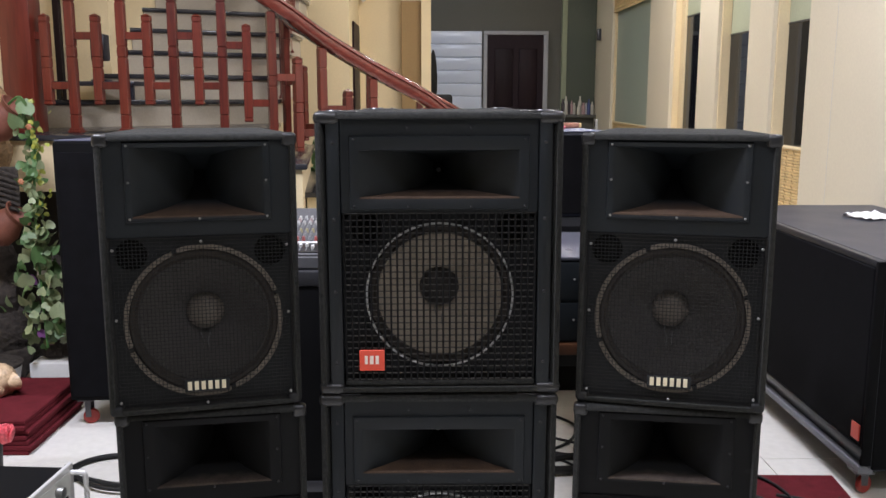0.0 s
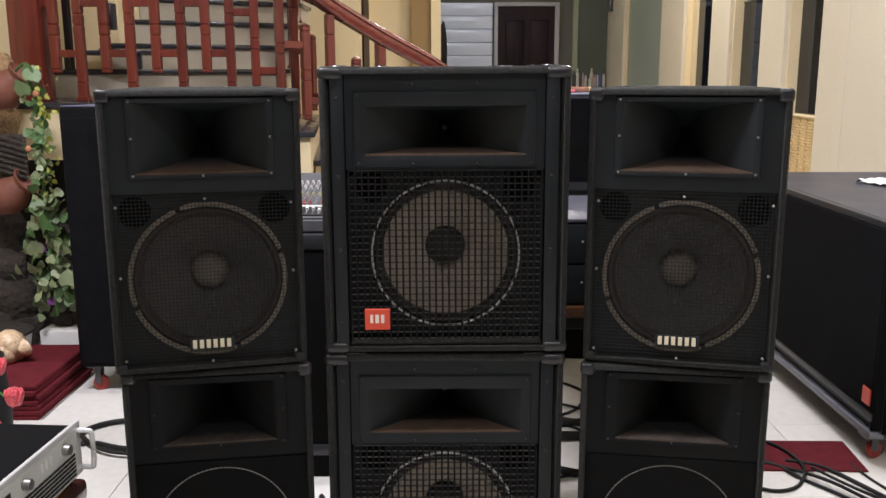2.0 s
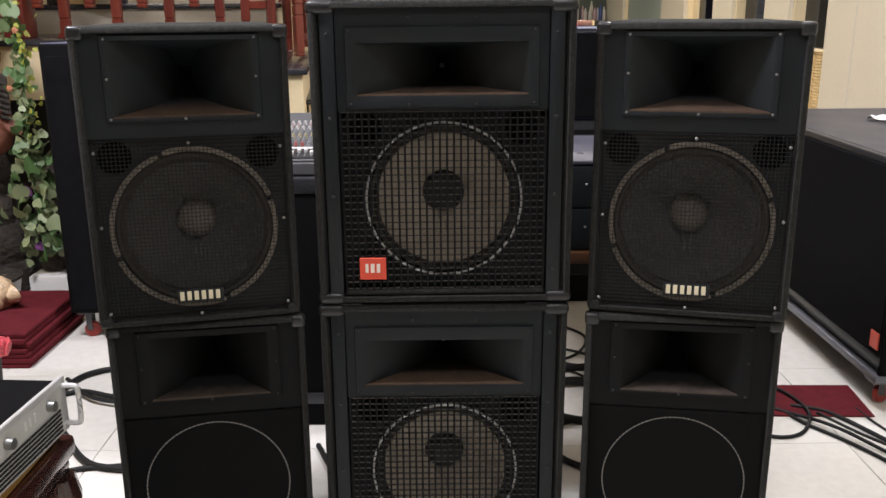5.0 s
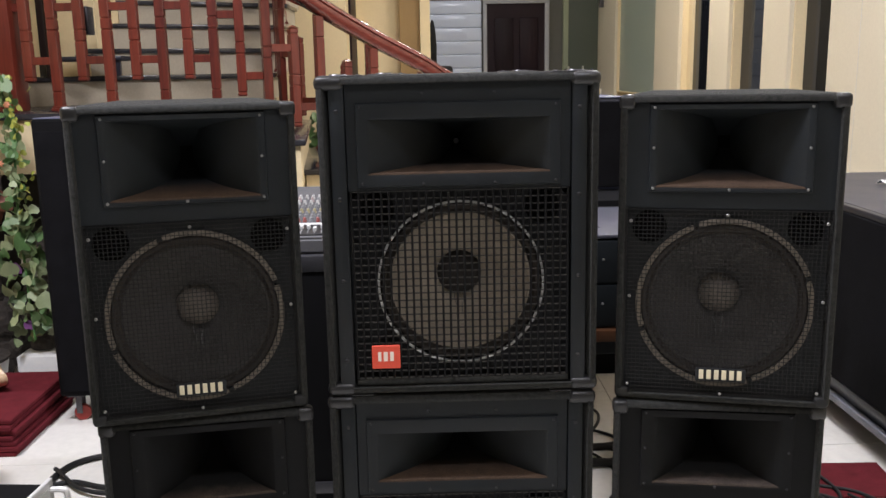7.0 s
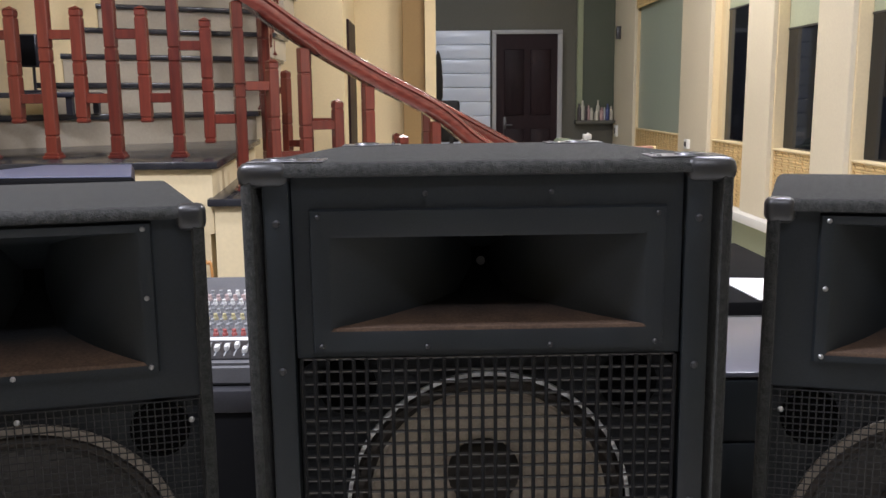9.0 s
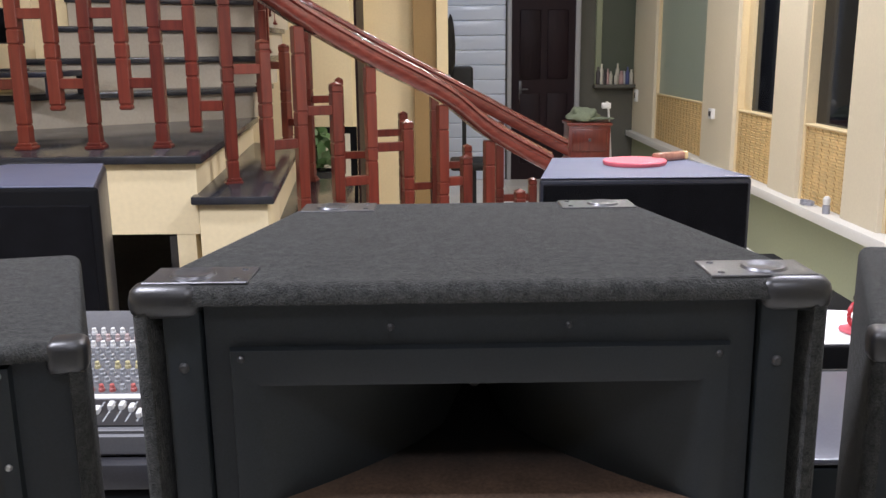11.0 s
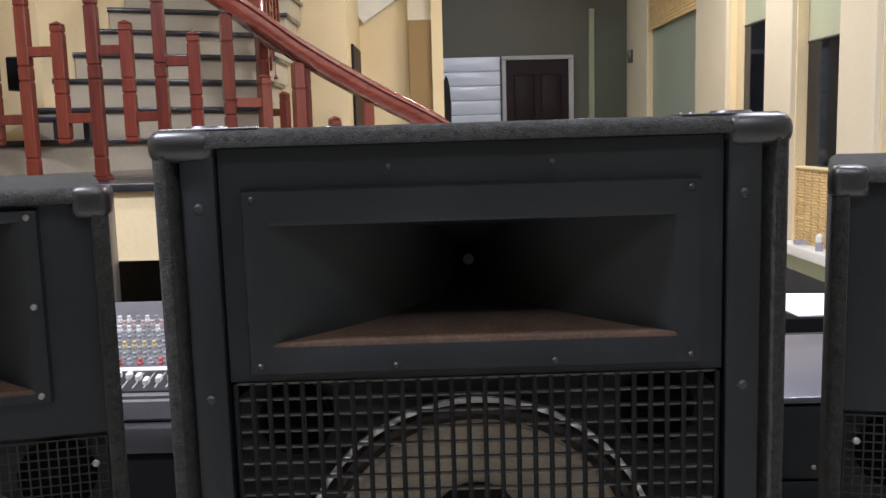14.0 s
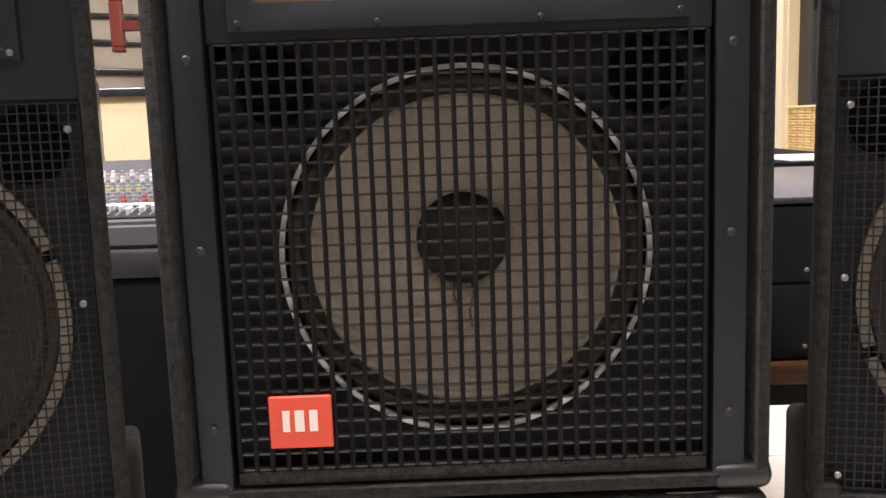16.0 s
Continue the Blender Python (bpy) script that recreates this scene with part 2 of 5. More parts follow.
def box(bm, x0, x1, y0, y1, z0, z1, bevel=0.0, seg=2):
    r = bmesh.ops.create_cube(bm, size=1.0, matrix=Matrix.Translation(((x0 + x1) / 2, (y0 + y1) / 2, (z0 + z1) / 2)) @ Matrix.Diagonal((x1 - x0, y1 - y0, z1 - z0, 1)))
    if bevel:
        edges = list({e for v in r["verts"] for e in v.link_edges})
        bmesh.ops.bevel(bm, geom=edges, offset=bevel, segments=seg, profile=0.5, affect="EDGES")
    return bm


def nbox(*a, **k):
    return box(bmesh.new(), *a, **k)


def prism(bm, pts, z0, z1, bevel=0.0, seg=2):
    """A plan polygon raised from z0 to z1."""
    lo = [bm.verts.new((x, y, z0)) for x, y in pts]
    hi = [bm.verts.new((x, y, z1)) for x, y in pts]
    n = len(pts)
    bm.faces.new(lo[::-1]), bm.faces.new(hi)
    for i in range(n):
        bm.faces.new((lo[i], lo[(i + 1) % n], hi[(i + 1) % n], hi[i]))
    bmesh.ops.recalc_face_normals(bm, faces=bm.faces)
    if bevel:
        bmesh.ops.bevel(bm, geom=list(bm.edges), offset=bevel, segments=seg, profile=0.5, affect="EDGES")
    return bm


def rod(bm, a, b, r, seg=8, r2=None):
    a, b = Vector(a), Vector(b)
    d = b - a
    m = Matrix.Translation((a + b) / 2) @ d.to_track_quat("Z", "Y").to_matrix().to_4x4()
    bmesh.ops.create_cone(bm, cap_ends=True, segments=seg, radius1=r, radius2=r if r2 is None else r2, depth=d.length, matrix=m)
    return bm


def lathe(bm, profile, seg=40, m=Matrix()):
    """Turns (radius, along) about the local z axis, placed by m."""
    rings = []
    for r, h in profile:
        if r < 1e-5:
            rings.append([bm.verts.new(m @ Vector((0, 0, h)))])
        else:
            rings.append([bm.verts.new(m @ Vector((r * math.cos(2 * math.pi * i / seg), r * math.sin(2 * math.pi * i / seg), h))) for i in range(seg)])
    for p, q in zip(rings, rings[1:]):
        for i in range(seg):
            j = (i + 1) % seg
            if len(p) == 1 and len(q) == 1:
                continue
            if len(p) == 1:
                bm.faces.new((p[0], q[i], q[j]))
            elif len(q) == 1:
                bm.faces.new((p[i], q[0], p[j]))
            else:
                bm.faces.new((p[i], q[i], q[j], p[j]))
    bmesh.ops.recalc_face_normals(bm, faces=bm.faces)
    return bm


def tube(bm, pts, r, seg=8):
    pts = [Vector(p) for p in pts]
    rings = []
    for i, p in enumerate(pts):
        d = (pts[min(i + 1, len(pts) - 1)] - pts[max(i - 1, 0)]).normalized()
        s = d.cross(Vector((0, 0, 1)))
        s = s.normalized() if s.length > 1e-4 else Vector((1, 0, 0))
        u = s.cross(d)
        rings.append([bm.verts.new(p + r * (math.cos(2 * math.pi * k / seg) * s + math.sin(2 * math.pi * k / seg) * u)) for k in range(seg)])
    for a, b in zip(rings, rings[1:]):
        for k in range(seg):
            bm.faces.new((a[k], a[(k + 1) % seg], b[(k + 1) % seg], b[k]))
    bm.faces.new(rings[0]), bm.faces.new(rings[-1][::-1])
    bmesh.ops.recalc_face_normals(bm, faces=bm.faces)
    return bm


def smooth_line(pts, per=8):
    """A Catmull-Rom line through the points."""
    p = [Vector(q) for q in pts]
    p = [2 * p[0] - p[1]] + p + [2 * p[-1] - p[-2]]
    out = []
    for i in range(1, len(p) - 2):
        for k in range(per):
            t = k / per
            a, b, c, d = p[i - 1], p[i], p[i + 1], p[i + 2]
            out.append(0.5 * (2 * b + (c - a) * t + (2 * a - 5 * b + 4 * c - d) * t * t + (3 * b - a - 3 * c + d) * t ** 3))
    return out + [p[-2]]


def to_mesh(name, bm, mat, shade=35):
    me = bpy.data.meshes.new(name)
    bm.to_mesh(me)
    bm.free()
    for m in mat if isinstance(mat, (list, tuple)) else (mat,):
        me.materials.append(m)
    if shade:
        me.shade_smooth()
        me.set_sharp_from_angle(angle=radians(shade))
    return me


def part(name, bm, mat, parent, label="", shade=35):
    ob = new(name, to_mesh(name, bm, mat, shade))
    ob.parent = parent
    return tagged(ob, label)


def thing(name, label, category, m=Matrix(), group="", kind=""):
    ob = new(name)
    ob.empty_display_size = 0.1
    ob.matrix_basis = m
    return tagged(ob, label, category, group, kind)


def solid(name, bm, mat, label, category="", group="", kind="", m=None, shade=35):
    ob = new(name, to_mesh(name, bm, mat, shade))
    if m is not None:
        ob.matrix_basis = m
    return tagged(ob, label, category, group, kind)


Y_AXIS = Matrix.Rotation(radians(90), 4, "X")   # local z of a turned shape looks to -y


def facing(x, y, z):
    """Turned shapes whose axis looks to the front (-y), at that place."""
    return Matrix.Translation((x, y, z)) @ Y_AXIS


# ---- the room ----
WX, DOOR_Y = 2.27, 12.2
fl = solid("floor", nbox(-4.6, 3.2, -4.0, 13.7, -0.12, -0.006), GROUT, "white polished tile floor with fine joints", "floor", kind="structure")
solid("ceiling", nbox(-4.6, 3.2, -4.0, 13.7, CEIL, CEIL + 0.1), CEILING, "plain white painted ceiling", "ceiling", kind="structure")
solid("wall_west", nbox(-4.7, -4.6, -4.0, 13.7, 0, CEIL), CREAM, "plain cream painted wall", "wall", kind="structure")
# Never in view; dark so that less light bounces onto the speaker fronts.
solid("wall_south", nbox(-4.6, 3.2, -4.1, -4.0, 0, CEIL), GREY_GREEN, "unseen closing wall, made dark to cut bounce light", "wall", kind="structure")
# wall of piers and tall windows
east = thing("wall_east", "pale painted wall with tall recessed windows", "wall", kind="structure")
OPEN = [(5.34, 5.92), (6.36, 7.06), (7.54, 8.40), (9.25, 11.13)]
PANE_TOP = [1.88, 1.88, 2.12, 2.97]
edges = [-4.0] + [v for o in OPEN for v in o] + [DOOR_Y]
LEDGE, SILL, HEAD = 0.595, 1.08, 3.0
for a, b in zip(edges[::2], edges[1::2]):
    part("pier", nbox(WX, 3.1, a, b, LEDGE, CEIL, 0.004, 1), WALLWHITE, east, "pale painted pier")
part("wall_joint", nbox(WX - 0.0012, WX + 0.001, 4.965, 4.970, LEDGE + 0.002, CEIL), GROUT, east)
part("dado", nbox(WX + 0.01, 3.1, -4.0, DOOR_Y, 0, LEDGE - 0.065), GREEN_LOW, east, "olive green painted dado")
part("ledge", nbox(WX - 0.07, 3.1, -4.0, DOOR_Y, LEDGE - 0.065, LEDGE, 0.006), WHITE_TRIM, east, "white painted ledge")
part("skirting", nbox(WX - 0.01, WX + 0.012, -4.0, DOOR_Y, 0, 0.08, 0.003, 1), WHITE_TRIM, east, "white skirting board")
for i, (a, b) in enumerate(OPEN):
    part("lintel", nbox(WX + 0.004, 3.1, a, b, HEAD, CEIL), WALLWHITE, east)
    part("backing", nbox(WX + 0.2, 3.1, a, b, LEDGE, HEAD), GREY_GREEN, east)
    w = thing("window_%d" % (i + 1), "tall dark night window above a woven bamboo panel" if i < 3 else "tall frosted green window above a bamboo panel", "window", kind="structure")
    jx = WX + 0.04
    px, top = WX + (0.10 if i < 3 else 0.06), PANE_TOP[i]
    part("pane", nbox(px, px + 0.02, a + 0.03, b - 0.03, SILL + 0.01, top), GLASS_DARK if i < 3 else FROST, w)
    # Reflections high in the glass, drawn as a pale panel over an added bar.
    if i < 3:
        part("reflection_panel", nbox(px, px + 0.02, a + 0.03, b - 0.03, top + 0.012, HEAD - 0.03), REFLECT_PALE, w, "pale green panel standing in for reflections in the upper glass")
        part("pane_bar", nbox(px - 0.006, px + 0.024, a + 0.03, b - 0.03, top, top + 0.012), PANE_BAR, w, "added dark bar under the pale reflection panel")
        if i == 2:
            part("pane_stile", nbox(px - 0.02, px + 0.03, b - 0.15, b - 0.025, SILL + 0.01, HEAD - 0.03, 0.003, 1), CREAM, w, "cream pane stile")
    for y0, y1, z0, z1 in ((a, a + 0.03, LEDGE, HEAD), (b - 0.02, b, LEDGE, HEAD), (a + 0.03, b - 0.03, HEAD - 0.03, HEAD), (a + 0.03, b - 0.03, SILL - 0.004, SILL + 0.01)):
        part("window_frame", nbox(jx - 0.01, px + 0.03, y0, y1, z0, z1, 0.003, 1), CREAM, w)
    if i == 3:
        for k in range(17):
            part("rolled_blind", nbox(jx - 0.03, jx - 0.012, a + 0.03, b - 0.02, 2.405 + 0.034 * k, 2.437 + 0.034 * k, 0.006, 2), BAMBOO, w, "bamboo blind pulled up" if k == 0 else "")
    n = 26
    h = (SILL - 0.004 - LEDGE) / n
    for k in range(n):
        z = LEDGE + h * k
        bm = nbox(jx + 0.002 * (k % 2), jx + 0.016, a + 0.03, b - 0.02, z + 0.0008, z + h - 0.0008, 0.005, 2)
        part("bamboo_slat", bm, BAMBOO, w, "split bamboo strip" if k == 0 else "")
    for k in range(int((b - a) / 0.11)):
        y = a + 0.08 + 0.11 * k
        bm = bmesh.new()
        for q in range(n // 2):
            z = LEDGE + h * (2 * q + 1)
            rod(bm, (jx - 0.002, y - 0.012, z - h * 0.5), (jx - 0.002, y + 0.012, z + h * 0.5), 0.003, 5)
        part("binding", bm, BINDING, w)
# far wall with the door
# The dimness of the far end is carried by this wall's dark base colour.
solid("wall_north", nbox(-4.6, 3.2, DOOR_Y + 0.02, DOOR_Y + 0.2, 0, CEIL), GREY_GREEN, "grey-green wall with its shade put into the dark colour", "wall", kind="structure")
pan = thing("wall_panelling", "glossy white horizontal wall panelling", "panelling", kind="structure")
for k in range(13):
    part("panel", nbox(-0.6, 0.722, DOOR_Y - 0.03, DOOR_Y + 0.02, 0.174 * k + 0.0005, 0.174 * k + 0.1735, 0.018, 5), WHITE_PANEL, pan, "", 60)
door = thing("door_1", "closed dark wooden panelled door in a pale grey frame", "door", pose(0.792, DOOR_Y, 0), kind="structure")
DW, DH = 0.764, 2.213
part("leaf", nbox(0, DW, -0.02, 0.02, 0.0, DH), DOOR_WOOD, door)
for x0, x1, z0, z1 in ((0.10, 0.35, 1.22, 2.03), (0.43, 0.68, 1.22, 2.03), (0.10, 0.35, 0.2, 1.05), (0.43, 0.68, 0.2, 1.05)):
    part("door_panel", nbox(x0, x1, -0.035, -0.02, z0, z1, 0.012, 2), DOOR_WOOD, door)
for x0, x1, z0, z1 in ((-0.05, 0, 0, DH), (DW, DW + 0.06, 0, DH), (-0.05, DW + 0.06, DH, DH + 0.05)):
    part("door_frame", nbox(x0, x1, -0.05, 0.02, z0, z1, 0.005), GREY_FRAME, door, "pale grey door frame")
hd = part("door_handle", nbox(0.09, 0.125, -0.03, -0.02, 0.98, 1.2, 0.003), STEEL, door, "steel lever handle")
bm = nbox(0.10, 0.20, -0.06, -0.045, 1.09, 1.11, 0.004)
rod(bm, (0.107, -0.02, 1.1), (0.107, -0.06, 1.1), 0.008)
part("lever", bm, STEEL, hd)
# walls behind the stair
solid("wall_back", nbox(-4.6, -0.735, 8.2, 9.6, 0, CEIL), CREAM, "plain cream painted wall behind the stair", "wall", kind="structure")
solid("wall_return", nbox(-0.735, -0.292, 9.4, 9.6, 0, CEIL), CREAM, "plain cream painted wall", "wall", kind="structure")
solid("column", nbox(-0.292, -0.085, 9.25, 9.6, 0, 2.36, 0.004, 1), BROWN_COL, "square ochre painted column", "column", kind="structure")
solid("wall_corridor", nbox(-0.085, 0.014, 9.2, DOOR_Y, 0, CEIL), CREAM, "plain cream painted wall end", "wall", kind="structure")
# Fills an opening; the lit room beyond is put into the pale colour.
solid("lintel", nbox(-0.292, -0.085, 9.27, 9.6, 2.364, CEIL), WALLWHITE, "pale block standing in for a lit opening over the column", "beam", kind="structure")
bm = bmesh.new()
poly = [(-0.734, 2.41), (-0.69, 2.355), (-0.293, 2.62), (-0.293, CEIL), (-0.734, CEIL)]
va = [bm.verts.new((x, 9.30, z)) for x, z in poly]
vb = [bm.verts.new((x, 9.395, z)) for x, z in poly]
bm.faces.new(va), bm.faces.new(vb[::-1])
for i in range(5):
    bm.faces.new((va[i], vb[i], vb[(i + 1) % 5], va[(i + 1) % 5]))
bmesh.ops.recalc_face_normals(bm, faces=bm.faces)
solid("stair_soffit", bm, CEILING, "white sloping soffit of an upper stair", "soffit", kind="structure", shade=0)
d2 = thing("door_2", "dark wooden side door, closed", "door", kind="structure")
part("leaf", nbox(-0.745, -0.715, 8.52, 9.2, 0, 2.1, 0.004, 1), DOOR_WOOD, d2)
# ---- stair ----
stair = thing("staircase", "curved stair of cream risers and black granite treads", "staircase", kind="structure")
LAND, RISE = 1.217, 0.163
EDGE = [(-0.93, 4.43), (-0.66, 4.59), (-0.42, 4.78), (-0.14, 4.92), (0.10, 5.02), (0.38, 5.10), (0.72, 5.15)]
BACK = [(-1.10, 6.28), (-0.84, 6.1), (-0.55, 6.1), (-0.25, 6.2), (0.1, 6.3), (0.5, 6.35), (0.85, 6.35)]
for i in range(6):
    z = LAND - RISE * (i + 1)
    (xl, _), (xr, yf) = EDGE[i], EDGE[i + 1]
    if i == 0:
        xl, yf, z = -0.875, 4.40, z + 0.021
    quad = [(xl - 0.03, yf), (xr, yf), BACK[i + 1], BACK[i]]
    part("step_block", prism(bmesh.new(), quad, 0, z - 0.03), CREAM, stair, "cream painted stair side")
    quad = [(xl - 0.05, yf - 0.03), (xr + 0.03, yf - 0.03), (BACK[i + 1][0] + 0.03, BACK[i + 1][1]), BACK[i]]
    part("tread", prism(bmesh.new(), quad, z - 0.03, z, 0.006), GRANITE, stair, "black granite tread")
land = [(-2.6, 4.43), (-0.915, 4.43), (-1.10, 6.28), (-2.6, 5.1)]
part("landing_slab", prism(bmesh.new(), land, 0.93, LAND - 0.03), CREAM, stair, "cream painted landing side")
part("landing_wall", nbox(-1.0, -0.932, 4.432, 6.0, 0, 0.93), CREAM, stair)
part("landing_tread", prism(bmesh.new(), [(-2.6, 4.40), (-0.885, 4.40), (-1.07, 6.3), (-2.6, 5.14)], LAND - 0.03, LAND, 0.006), GRANITE, stair, "black granite landing")
for j in range(8):
    z = LAND + 0.166 * j
    ya, yb = 5.15 + 0.30 * j, 6.25 + 0.24 * j
    xa = -2.6 if j == 0 else -2.12
    ya += 0 if j == 0 else 0.34
    part("riser", prism(bmesh.new(), [(xa, ya), (-1.08, yb), (-1.08, yb + 0.5), (xa, ya + 0.5)], z, z + 0.136), RISER, stair)
    part("tread", prism(bmesh.new(), [(xa - 0.02, ya - 0.03), (-1.06, yb - 0.03), (-1.06, yb + 0.5), (xa - 0.02, ya + 0.5)], z + 0.136, z + 0.166, 0.005), GRANITE, stair)
solid("wall_stair", nbox(-2.75, -2.6, 4.3, 8.2, 0, CEIL), CREAM, "plain cream painted wall beside the stair", "wall", kind="structure")


def post_mesh(length, base, cap, s=0.0225):
    """A square baluster with grooves; its foot at z 0."""
    bm = bmesh.new()
    marks = [length * 0.12, length * 0.5, length * 0.5 + 0.055, length * 0.86] if base else [0.02, length * 0.42, length * 0.42 + 0.055, length - 0.03]
    last = 0.0
    for mk in marks + [length]:
        box(bm, -s, s, -s, s, last + 0.0025, mk - 0.0025, 0.0032, 1)
        last = mk
    box(bm, -s + 0.004, s - 0.004, -s + 0.004, s - 0.004, 0.001, length - 0.001)
    if base:
        box(bm, -s - 0.012, s + 0.012, -s - 0.012, s + 0.012, 0, 0.014, 0.003, 1)
        box(bm, -s - 0.006, s + 0.006, -s - 0.006, s + 0.006, 0.012, 0.026, 0.003, 1)
    if cap:
        top = [bm.verts.new((x * (s + 0.002), y * (s + 0.002), length)) for x, y in ((-1, -1), (1, -1), (1, 1), (-1, 1))]
        tip = bm.verts.new((0, 0, length + 0.014))
        bm.faces.new(top[::-1])
        for i in range(4):
            bm.faces.new((top[i], top[(i + 1) % 4], tip))
    return to_mesh("baluster", bm, RED_WOOD, 30)


def balustrade(label, talls, rail_up):
    """Tall posts on the treads, short hanging posts between them, cross bars, and the handrail."""
    t = thing("balustrade", label, "balustrade", kind="")
    meshes = {}
    for i, (x, y, z) in enumerate(talls):
        L = round(rail_up - 0.02, 3)
        if L not in meshes:
            meshes[L] = post_mesh(L, True, False)
        ob = new("post", meshes[L])
        ob.parent = t
        q = talls[min(i + 1, len(talls) - 1)]
        p = talls[max(i - 1, 0)]
        turn = math.atan2(q[1] - p[1], q[0] - p[0])
        ob.matrix_basis = Matrix.Translation((x, y, z)) @ Matrix.Rotation(turn, 4, "Z")
        if i + 1 < len(talls):
            a, b = Vector((x, y, z)), Vector(talls[i + 1])
            mid = (a + b) / 2
            drop = abs(a.z - b.z) > 0.01
            top = mid.z + (0.628 if drop else 0.60)
            low = mid.z + (0.130 if drop else 0.145)
            key = round(top - low, 3)
            if key not in meshes:
                meshes[key] = post_mesh(key, False, True)
            turn = math.atan2(b.y - a.y, b.x - a.x)
            sh = new("short_post", meshes[key])
            sh.parent = t
            sh.matrix_basis = Matrix.Translation((mid.x, mid.y, low)) @ Matrix.Rotation(turn, 4, "Z")
            half = (Vector((b.x, b.y)) - Vector((a.x, a.y))).length / 2
            for o, zz in ((a, top - 0.10), (mid, low + 0.10)):
                bm = nbox(0.02, half - 0.02, -0.017, 0.017, -0.019, 0.019, 0.002, 1)
                cb = part("cross_bar", bm, RED_WOOD, t)
                cb.matrix_basis = Matrix.Translation((o.x, o.y, zz)) @ Matrix.Rotation(turn, 4, "Z")
    pts = smooth_line([(x, y, z + rail_up) for x, y, z in talls], 8)
    prof = [(1.12 * u, 1.15 * v + 0.008) for u, v in ((-0.045, 0.0), (-0.045, 0.022), (-0.028, 0.027), (-0.028, 0.036), (-0.038, 0.042), (-0.036, 0.054), (-0.02, 0.064), (0.02, 0.064), (0.036, 0.054), (0.038, 0.042), (0.028, 0.036), (0.028, 0.027), (0.045, 0.022), (0.045, 0.0), (0.03, -0.02), (-0.03, -0.02))]
    bm = bmesh.new()
    rings = []
    for i, p in enumerate(pts):
        d = (pts[min(i + 1, len(pts) - 1)] - pts[max(i - 1, 0)])
        s = Vector((d.y, -d.x, 0)).normalized()
        rings.append([bm.verts.new(p + s * u + Vector((0, 0, v))) for u, v in prof])
    for a, b in zip(rings, rings[1:]):
        for k in range(len(prof)):
            bm.faces.new((a[k], a[(k + 1) % len(prof)], b[(k + 1) % len(prof)], b[k]))
    bm.faces.new(rings[0]), bm.faces.new(rings[-1][::-1])
    bmesh.ops.recalc_face_normals(bm, faces=bm.faces)
    part("handrail", bm, RAIL_WOOD, t, "polished red-brown moulded handrail", 50)
    return t


TR = [LAND - RISE * k for k in range(1, 8)]
balustrade("red varnished wooden balustrade of posts and cross bars along the stair",
           [(-2.145, 4.67, LAND), (-1.88, 4.665, LAND), (-1.615, 4.66, LAND), (-1.35, 4.66, LAND), (-1.10, 4.675, LAND), (-0.85, 4.71, TR[0] + 0.015), (-0.605, 4.88, TR[1]),
            (-0.335, 5.02, TR[2]), (-0.035, 5.12, TR[3]), (0.17, 5.20, TR[4]), (0.45, 5.26, TR[5])], 0.80)
balustrade("red varnished wooden balustrade on the far side of the stair",
           [(-1.12, 7.35, LAND + 0.69), (-1.10, 7.0, LAND + 0.52), (-1.08, 6.68, LAND + 0.344), (-1.06, 6.40, LAND + 0.172), (-1.0, 6.15, TR[0]), (-0.74, 6.0, TR[1]), (-0.42, 6.05, TR[2] - 0.024), (-0.08, 6.15, TR[3] - 0.045), (0.28, 6.24, TR[4] - 0.076), (0.66, 6.28, TR[5] - 0.115)], 0.875)
solid("newel_post", nbox(-2.22, -2.06, 4.60, 4.75, LAND + 0.001, 2.6, 0.008), RED_WOOD, "thick red varnished square newel post", "post")
solid("wall_stair_end", nbox(-2.6, -2.125, 5.95, 8.2, LAND, CEIL), CREAM, "plain cream painted wall at the stair", "wall", kind="structure")
side = thing("side_table", "low black side table with a glossy top on the step", "table", pose(-2.13, 5.42, LAND + 0.167))
part("top", nbox(-0.27, 0.36, -0.12, 0.3, 0.085, 0.11, 0.004), SUB_PAINT, side)
for x in (-0.24, 0.33):
    part("leg", nbox(x - 0.015, x + 0.015, -0.1, -0.07, 0, 0.085), SUB_PAINT, side)
    part("leg", nbox(x - 0.015, x + 0.015, 0.25, 0.28, 0, 0.085), SUB_PAINT, side)
tvb = thing("small_speaker", "small black speaker on a short stand on the side table", "loudspeaker", pose(-2.04, 5.52, LAND + 0.278))
part("foot", nbox(-0.05, 0.05, -0.05, 0.05, 0.0, 0.012, 0.004, 1), SUB_PAINT, tvb)
part("stem", rod(bmesh.new(), (0, 0, 0.01), (0, 0, 0.13), 0.008), SUB_PAINT, tvb)
part("body", nbox(-0.042, 0.042, -0.05, 0.06, 0.125, 0.285, 0.008, 2), SUB_PAINT, tvb)
part("grille", nbox(-0.036, 0.036, -0.056, -0.048, 0.132, 0.278, 0.002, 1), SUB_GRILLE, tvb)
solid("door_edge", nbox(-2.47, -2.43, 5.90, 5.949, LAND, 2.9, 0.004, 1), DOOR_WOOD, "dark upright wooden trim on the cream wall", "trim", kind="structure")

# ---- loudspeakers ----


def rect_ring(bm, hw, z0, z1, y, k=6):
    """Points round an upright rectangle at depth y, k to a side."""
    c = [(-hw, z0), (hw, z0), (hw, z1), (-hw, z1)]
    out = []
    for i in range(4):
        (ax, az), (bx, bz) = c[i], c[(i + 1) % 4]
        for j in range(k):
            out.append(bm.verts.new((ax + (bx - ax) * j / k, y, az + (bz - az) * j / k)))
    return out


